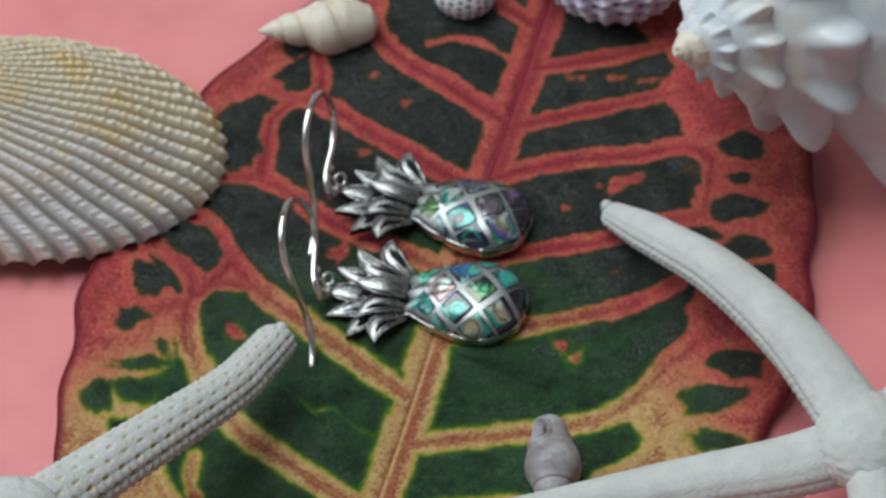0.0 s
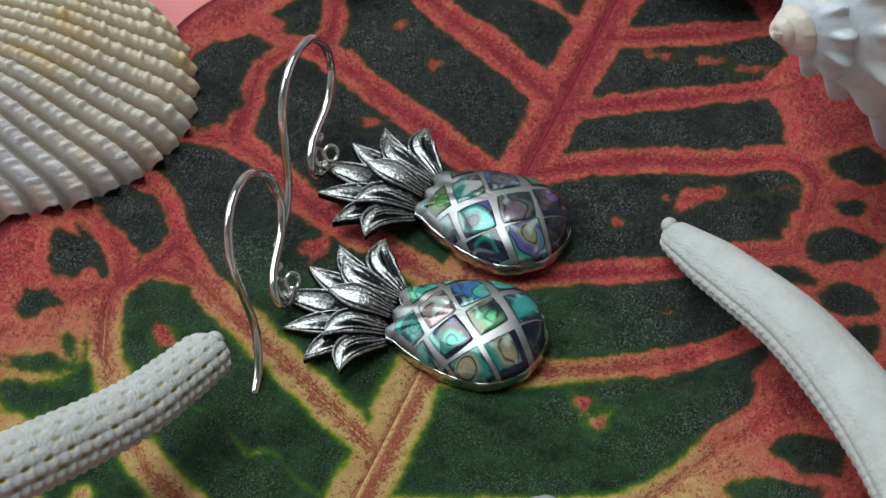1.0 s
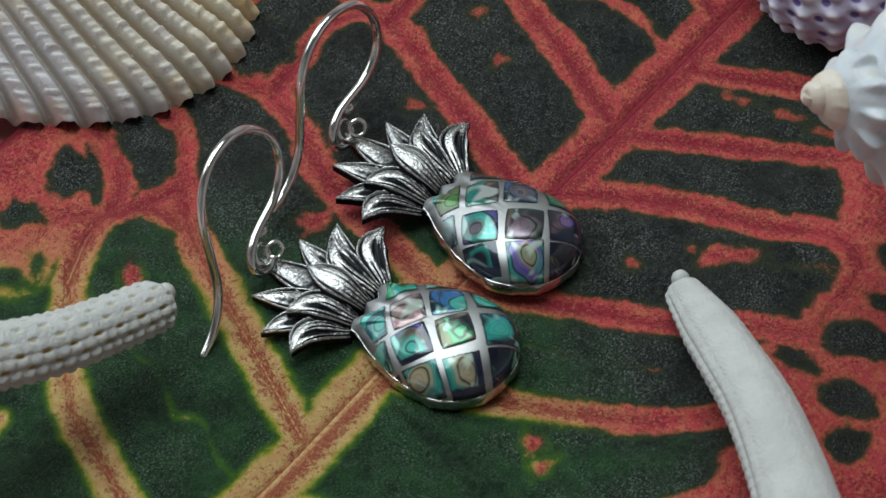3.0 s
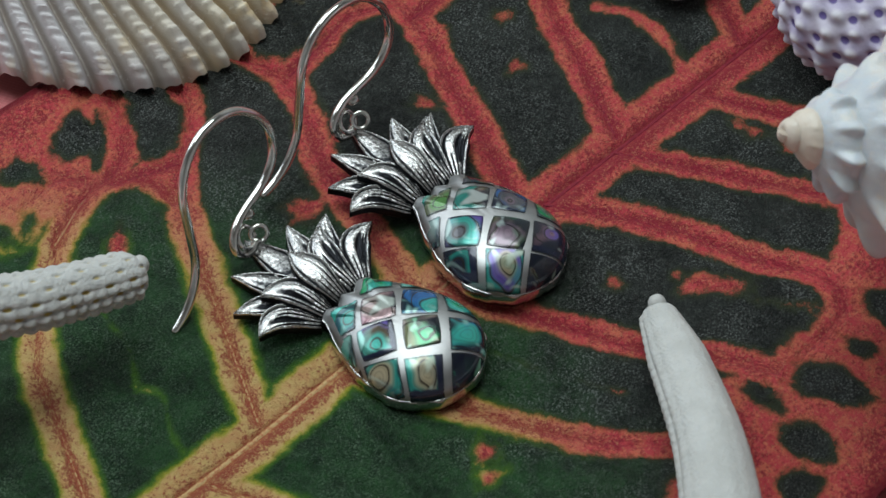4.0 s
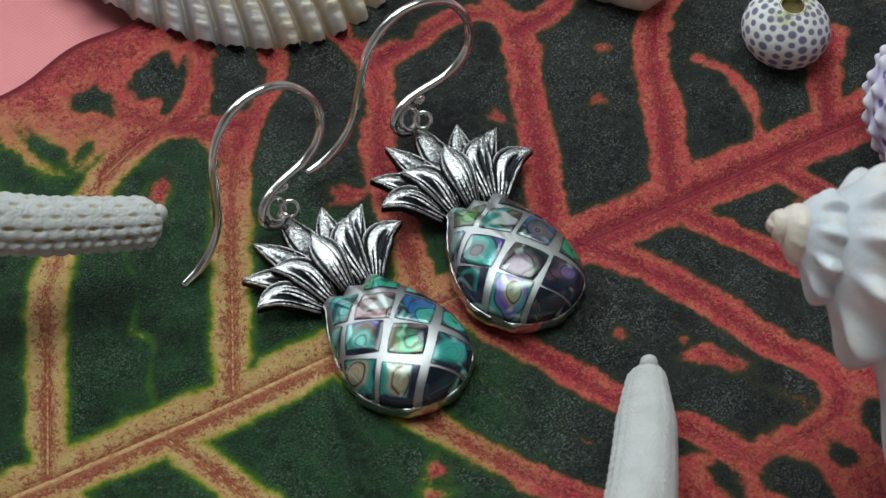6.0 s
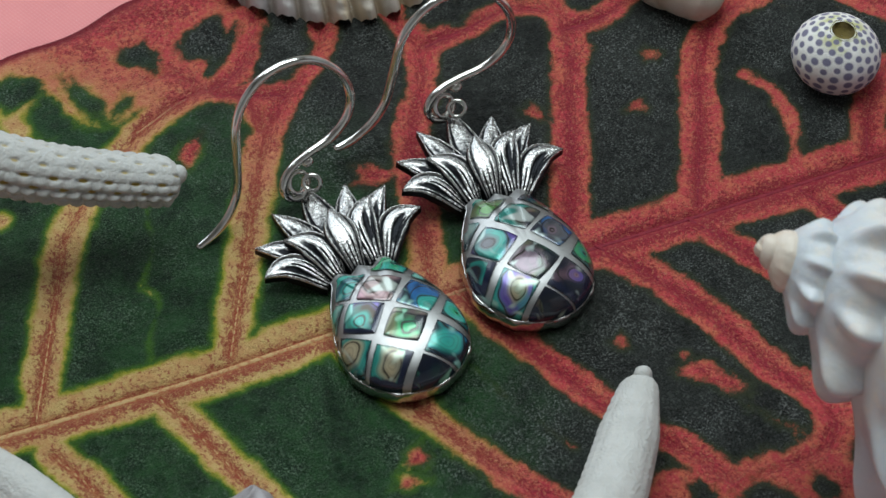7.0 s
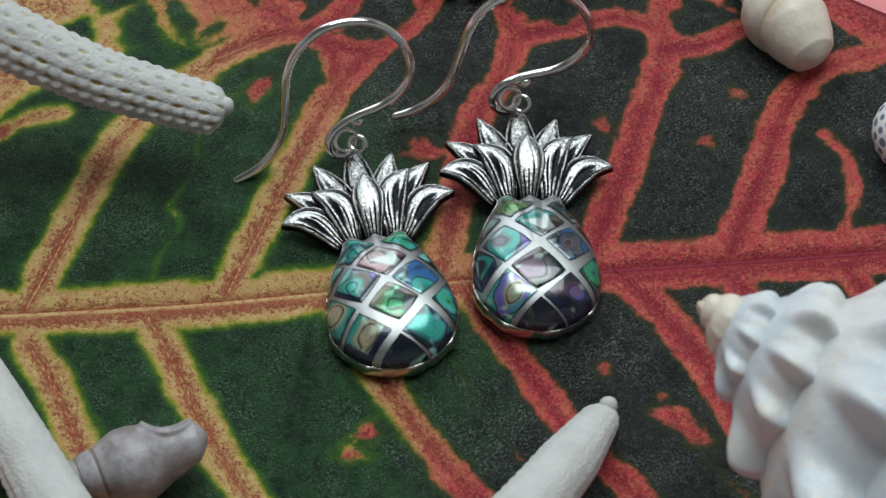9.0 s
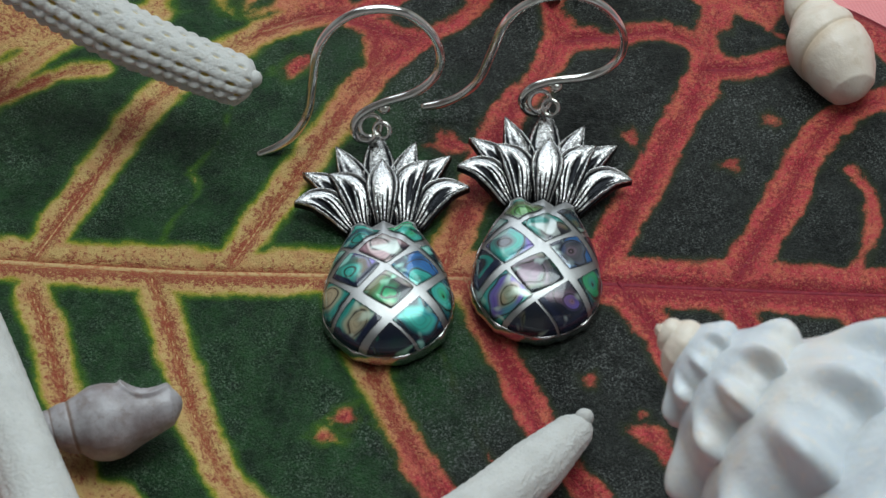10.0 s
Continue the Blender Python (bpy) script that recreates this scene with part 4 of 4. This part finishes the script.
def build_cockle():
    nr, na = 260, 1100
    ribs = 38
    r = np.linspace(0, 1, nr)[:, None]
    a = np.linspace(-1, 1, na)[None]
    ang = a * radians(86)
    reach = 4.9 * np.cos(ang) ** 0.62
    x = np.sin(ang) * r**1.05 * reach * np.where(a > 0, 0.66, 0.62)
    y = -np.cos(ang) * r * reach
    wave = np.cos(np.pi * ribs * a)
    amp = 0.075 * r * (1 - 0.4 * np.abs(a))
    rng = np.random.RandomState(5)
    rib = np.round((a + 1) * ribs / 2).astype(int)
    jag = rng.uniform(0, 6.28, ribs + 1)[rib] + 1.4 * np.sin(31 * r + rng.uniform(0, 6.28, ribs + 1)[rib])
    flake = (0.5 + 0.5 * np.cos(r * 250 + jag)) ** 2.5 * 1.5 * (0.6 + 0.4 * np.sin(r * 37 + 3 * jag))
    scale = flake * np.clip(wave + 0.35, 0, 1) * 0.036 * r
    hump = 1.20 * np.clip(1 - (r**1.9), 0, 1) ** 0.62 * np.cos(a * np.pi / 2 * 0.93) ** 0.5
    growth = 0.03 * np.sin(r**2 * 15)
    groove = ((1 - wave) / 2) ** 2.2
    z = hump + 1.25 * amp * (1 - 2 * groove) + 0.9 * scale + 0.012 * np.sin(r * 410 + 2.3 * jag) * np.clip(wave + 0.3, 0, 1) * r + growth * r
    tooth = 0.045 * wave * np.clip((r - 0.9) * 10, 0, 1)
    y = y - tooth * np.cos(ang)
    x = x + tooth * np.sin(ang)
    v = np.stack([np.broadcast_to(x, z.shape), np.broadcast_to(y, z.shape), z + 0.06], -1).reshape(-1, 3)
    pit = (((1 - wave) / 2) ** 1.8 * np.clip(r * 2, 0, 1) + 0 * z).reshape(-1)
    shell = tagged(new("cockle_shell"), "ribbed cream and white cockle shell lying on cloth and leaf", "seashell")
    owner = np.clip(rib[0], 0, ribs)
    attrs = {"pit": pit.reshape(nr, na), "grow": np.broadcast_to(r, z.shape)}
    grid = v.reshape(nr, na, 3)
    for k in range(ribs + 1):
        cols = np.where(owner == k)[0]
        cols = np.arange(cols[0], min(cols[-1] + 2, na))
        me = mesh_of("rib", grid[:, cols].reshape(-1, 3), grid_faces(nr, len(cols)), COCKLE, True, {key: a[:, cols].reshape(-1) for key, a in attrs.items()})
        part("rib", me, shell)
    inner = grid[:240:6, 40:1060:12] * np.array([0.97, 0.97, 1]) - np.array([0, 0, 0.10])
    me = mesh_of("valve", inner.reshape(-1, 3), grid_faces(*inner.shape[:2]), COCKLE, True, {"pit": np.full(inner.size // 3, 0.2), "grow": np.zeros(inner.size // 3)})
    valve = part("valve", me, shell, "smooth inner wall of the shell")
    mod = valve.modifiers.new("thick", "SOLIDIFY")
    mod.thickness, mod.offset = 0.0008, -1
    return shell


cockle = build_cockle()
cockle.matrix_world = at_cm(2.25, 8.03, 0.0, 0, 0, 0)

# ---- spiral shells ----


def spiral_shell(mat, turns, grow, rc, a, za, b, spikes=0, spike=0.0, ridges=0.0, nth=48):
    """A coiled shell: apex at the origin, axis along +z, last whorl of radius rc + a."""
    per = 170
    n = int(turns * per) + 1
    th = np.linspace(0, turns * 2 * np.pi, n)
    g = grow ** ((th - th[-1]) / (2 * np.pi))
    ph = np.linspace(0, 2 * np.pi, nth, endpoint=False)
    G, P = np.meshgrid(g, ph, indexing="ij")
    TH = np.broadcast_to(th[:, None], G.shape)
    swell = np.ones_like(G)
    if spikes:
        away = ((P + radians(18) + np.pi) % (2 * np.pi)) - np.pi
        pulse = np.clip(np.cos(TH * spikes + 0.5 * np.sin(TH * 2.3)) * 0.5 + 0.5, 0, 1) ** 3.2 * (1 + 0.2 * np.sin(TH * 3.7))
        spike = spike * np.clip((G - 0.09) / 0.12, 0, 1)
        swell = 1 + spike * pulse * np.exp(-(np.abs(away) / 0.36) ** 2.0) + 0.12 * np.exp(-((away / 0.5) ** 2))
        second = ((P - radians(52) + np.pi) % (2 * np.pi)) - np.pi
        swell += 0.30 * spike * np.clip(np.cos(TH * spikes + 1) * 0.5 + 0.5, 0, 1) ** 4 * np.exp(-(np.abs(second) / 0.28) ** 1.5)
    swell += ridges * np.cos(P * 22)
    radial = G * (rc + a * swell * np.cos(P))
    axial = G * (za + b * (0.4 * swell + 0.6) * np.sin(P))
    v = np.stack([radial * np.cos(TH), radial * np.sin(TH), axial], -1).reshape(-1, 3)
    stripe = (0.5 + 0.5 * np.cos(P * 3 + 0.3 * TH)) * 0.5 + 0.25 * (G < 0.10)
    k = int((g < 0.12).sum())
    tip = mesh_of("tip", v[:(k + 1) * nth], grid_faces(k + 1, nth, False, True) + [tuple(range(nth - 1, -1, -1))], PERI, True, {"pit": 0.2 * stripe[:k + 1].reshape(-1)})
    body = mesh_of("body_whorl", v[k * nth:], grid_faces(n - k, nth, False, True), mat, True, {"pit": stripe[k:].reshape(-1)})
    tip.flip_normals(), body.flip_normals()
    return tip, body


def aim(ob, at, direction, turns, mouth):
    """Puts a shell's apex at a place, its axis along a direction and its mouth towards another."""
    q = Vector(direction).to_track_quat("Z", "Y")
    local = q.inverted() @ Vector(mouth)
    spin = math.degrees(math.atan2(local.y, local.x)) - 360 * turns
    ob.matrix_world = Matrix.Translation(Vector(at) * CM) @ q.to_matrix().to_4x4() @ pose(0, 0, 0, 0, 0, spin)
    return ob


conch = new("conch_shell")
tip, whorl = spiral_shell(CONCH, 6.2, 1.70, 0.88, 1.18, 3.65, 1.70, 10, 0.50, 0.004, 120)
part("body_whorl", whorl, conch), part("tip", tip, conch, "cream pointed tip")
aim(conch, (2.50, -2.34, 2.70), (1.08, -1.00, -0.40), 6.2, (0.1, -0.7, -0.7))
tagged(conch, "large white spiny conch shell resting on cloth and leaf", "seashell")



def whorl_shell(name, label, mat, length, radius, outline, grow, last, split, mouth_z, mouth_size, dent, bulge, beak):
    """A plump snail shell: apex at the origin, axis +z, whorls parted by a spiral seam, mouth at angle 0."""
    nz, nt = 170, 150
    z = np.linspace(0.0, 1.0, nz)[:, None] ** 1.15 * length
    th = np.linspace(0, 2 * np.pi, nt, endpoint=False)[None]
    Z, TH = np.broadcast_to(z, (nz, nt)), np.broadcast_to(th, (nz, nt))
    at = np.array([p[0] for p in outline])
    env = radius * np.interp(Z / length, at, [p[1] for p in outline])
    for _ in range(6):
        env[1:-1] = (env[:-2] + env[1:-1] + env[2:]) / 3
    turn = np.log(np.maximum(Z, 1e-3) / last) / math.log(grow) - ((TH + 2.0) % (2 * np.pi)) / (2 * np.pi)
    u = np.where(turn < 0, turn % 1.0, np.clip(0.5 * turn, 0, 0.5))
    fat = np.sqrt(np.clip(np.sin(np.pi * np.clip(u, 0, 1)), 0, 1))
    rad = env * (1 - bulge + bulge * fat)
    away = ((TH + np.pi) % (2 * np.pi)) - np.pi
    e = np.hypot(away / mouth_size[0], (Z - mouth_z) / mouth_size[1])
    rad = rad * (1 - dent * np.clip(1.15 - e, 0, 1) ** 0.7) + 0.055 * dent * np.exp(-(((e - 1.18) / 0.16) ** 2))
    rad *= np.clip((length - Z) / (0.06 * length), 0, 1) ** 0.5
    lift = beak * np.clip((Z / length - 0.62) / 0.38, 0, 1) ** 1.4
    v = np.stack([rad * np.cos(TH) + lift, rad * np.sin(TH), Z], -1).reshape(-1, 3)
    seam = np.exp(-((np.minimum(u, 1 - u) / 0.07) ** 2)) * (turn < 0.25)
    stripe = 0.55 * seam + 0.35 * (0.5 + 0.5 * np.cos(u * 11)) + 0.45 * np.clip(0.35 - Z / length, 0, 1)
    hole = np.clip(1.6 - 1.5 * e, 0, 1)
    thing = tagged(new(name), label, "seashell")
    k = int((z[:, 0] < split * length).sum())
    for part_name, a, b in (("spire", 0, k + 1), ("body_whorl", k, nz)):
        me = mesh_of(part_name, v[a * nt:b * nt], grid_faces(b - a, nt, False, True), mat, True, {"pit": stripe[a:b].reshape(-1), "mouth": hole[a:b].reshape(-1)})
        me.flip_normals()
        part(part_name, me, thing)
    return thing


peri = whorl_shell("spiral_shell", "small cream spiral snail shell lying on the leaf", PERI, 1.55, 0.385,
                   ((0, 0), (0.10, 0.26), (0.22, 0.48), (0.34, 0.60), (0.42, 0.68), (0.50, 0.90), (0.60, 1.0), (0.72, 0.97), (0.84, 0.78), (0.94, 0.56), (1, 0.45)),
                   1.8, 0.64, 0.42, 1.36, (0.5, 0.12), 0.10, 0.15, 0.0)
aim(peri, (4.38, 3.14, 0.52), (0.30, -0.90, -0.07), 0, (0.8, 0.1, -0.3))

grey = whorl_shell("snail_shell", "small grey brown snail shell lying on the leaf", GREY, 1.50, 0.322,
                   ((0, 0), (0.12, 0.26), (0.28, 0.52), (0.42, 0.76), (0.50, 0.96), (0.58, 1.0), (0.66, 0.94), (0.76, 0.74), (0.86, 0.60), (0.95, 0.48), (1, 0.42)),
                   1.35, 0.50, 0.42, 1.20, (0.60, 0.16), 0.60, 0.07, 0.09)
aim(grey, (-2.56, -1.70, 0.28), (0.99, 0.10, 0.03), 0, (0.2, 0.75, 0.65))

# ---- sea urchin shells ----


def urchin(name, mat, r, squash, rows, per_row, knob, knob_size, pit_size, label, centre, tilt, rnd_seed, pores=False):
    """A hollow urchin test with rows of knobs and pits or pores."""
    nu, nv = 150, 280
    lat = np.linspace(radians(15), radians(178), nu)
    lon = np.linspace(0, 2 * np.pi, nv, endpoint=False)
    A, B = np.meshgrid(lat, lon, indexing="ij")
    pts = np.stack([np.sin(A) * np.cos(B), np.sin(A) * np.sin(B), np.cos(A)], -1)
    rng = random.Random(rnd_seed)
    tree = kdtree.KDTree(rows * per_row)
    k = 0
    sizes = []
    for i in range(rows):
        for j in range(per_row):
            la = radians(22 + 140 * (j + (0.5 if i % 2 else 0)) / per_row)
            lo = 2 * np.pi * i / rows + rng.uniform(-0.03, 0.03)
            tree.insert((math.sin(la) * math.cos(lo), math.sin(la) * math.sin(lo), math.cos(la)), k)
            sizes.append((0.45 + 0.55 * math.sin(la)) * rng.uniform(0.8, 1.15))
            k += 1
    tree.balance()
    d = np.empty(nu * nv)
    for idx, p in enumerate(pts.reshape(-1, 3)):
        _, which, dist = tree.find(p)
        d[idx] = dist / sizes[which]
    d = d.reshape(nu, nv)
    bump = knob * np.exp(-((d / knob_size) ** 2))
    if pores:
        holes = kdtree.KDTree(rows * per_row)
        for i in range(rows):
            for j in range(per_row):
                la = radians(22 + 140 * (j + (0.5 if i % 2 else 0) + rng.uniform(-0.12, 0.12)) / per_row)
                lo = 2 * np.pi * (i + 0.62 + rng.uniform(-0.1, 0.1)) / rows
                holes.insert((math.sin(la) * math.cos(lo), math.sin(la) * math.sin(lo), math.cos(la)), i * per_row + j)
        holes.balance()
        away = np.array([holes.find(p)[2] for p in pts.reshape(-1, 3)]).reshape(nu, nv)
        pit = np.clip(1.5 - away / 0.052, 0, 1)
    else:
        pit = np.clip(1.4 - d / pit_size, 0, 1)
    rad = r * (1 + bump - 0.02 * pit)
    v = pts * rad[..., None] * np.array([1, 1, squash])
    f = grid_faces(nu, nv, False, True) + [tuple(range(nu * nv - 1, (nu - 1) * nv - 1, -1))]
    thing = tagged(new(name), label, "sea urchin")
    thing.matrix_world = at_cm(*centre, *tilt)
    me = mesh_of("test", v.reshape(-1, 3), f, mat, True, {"pit": pit.reshape(-1), "rise": (bump / knob).reshape(-1), "top": (0.8 * np.clip((radians(42) - A) / radians(16), 0, 1)).reshape(-1)})
    me.flip_normals()
    part("test", me, thing)
    th = np.linspace(0, 2 * np.pi, 24, endpoint=False)
    rr = np.array([0.125, 0.115, 0.10, 0.005])[:, None] * r / 0.42 * (1 + 0.06 * np.sin(5 * th))[None]
    zz = np.array([0.97, 0.955, 0.80, 0.75])[:, None] * r * squash + 0 * th[None]
    hv = np.stack([rr * np.cos(th), rr * np.sin(th), zz], -1).reshape(-1, 3)
    hm = mesh_of("opening", hv, grid_faces(4, 24, False, True), HOLE)
    hm.flip_normals()
    part("opening", hm, thing, "brown hole at the top")


urchin("urchin_shell", URCHIN, 0.41, 0.80, 20, 9, 0.02, 0.13, 0.125, "small white sea urchin shell dotted with purple on leaf", (5.50, 0.66, 0.48), (4, 3, 0), 4)
urchin("spiny_urchin_shell", PURPLE, 0.98, 0.72, 22, 10, 0.060, 0.070, 0.0, "knobbly pale purple sea urchin shell on the leaf edge", (6.15, -1.2, 0.72), (0, 0, 0), 9, True)
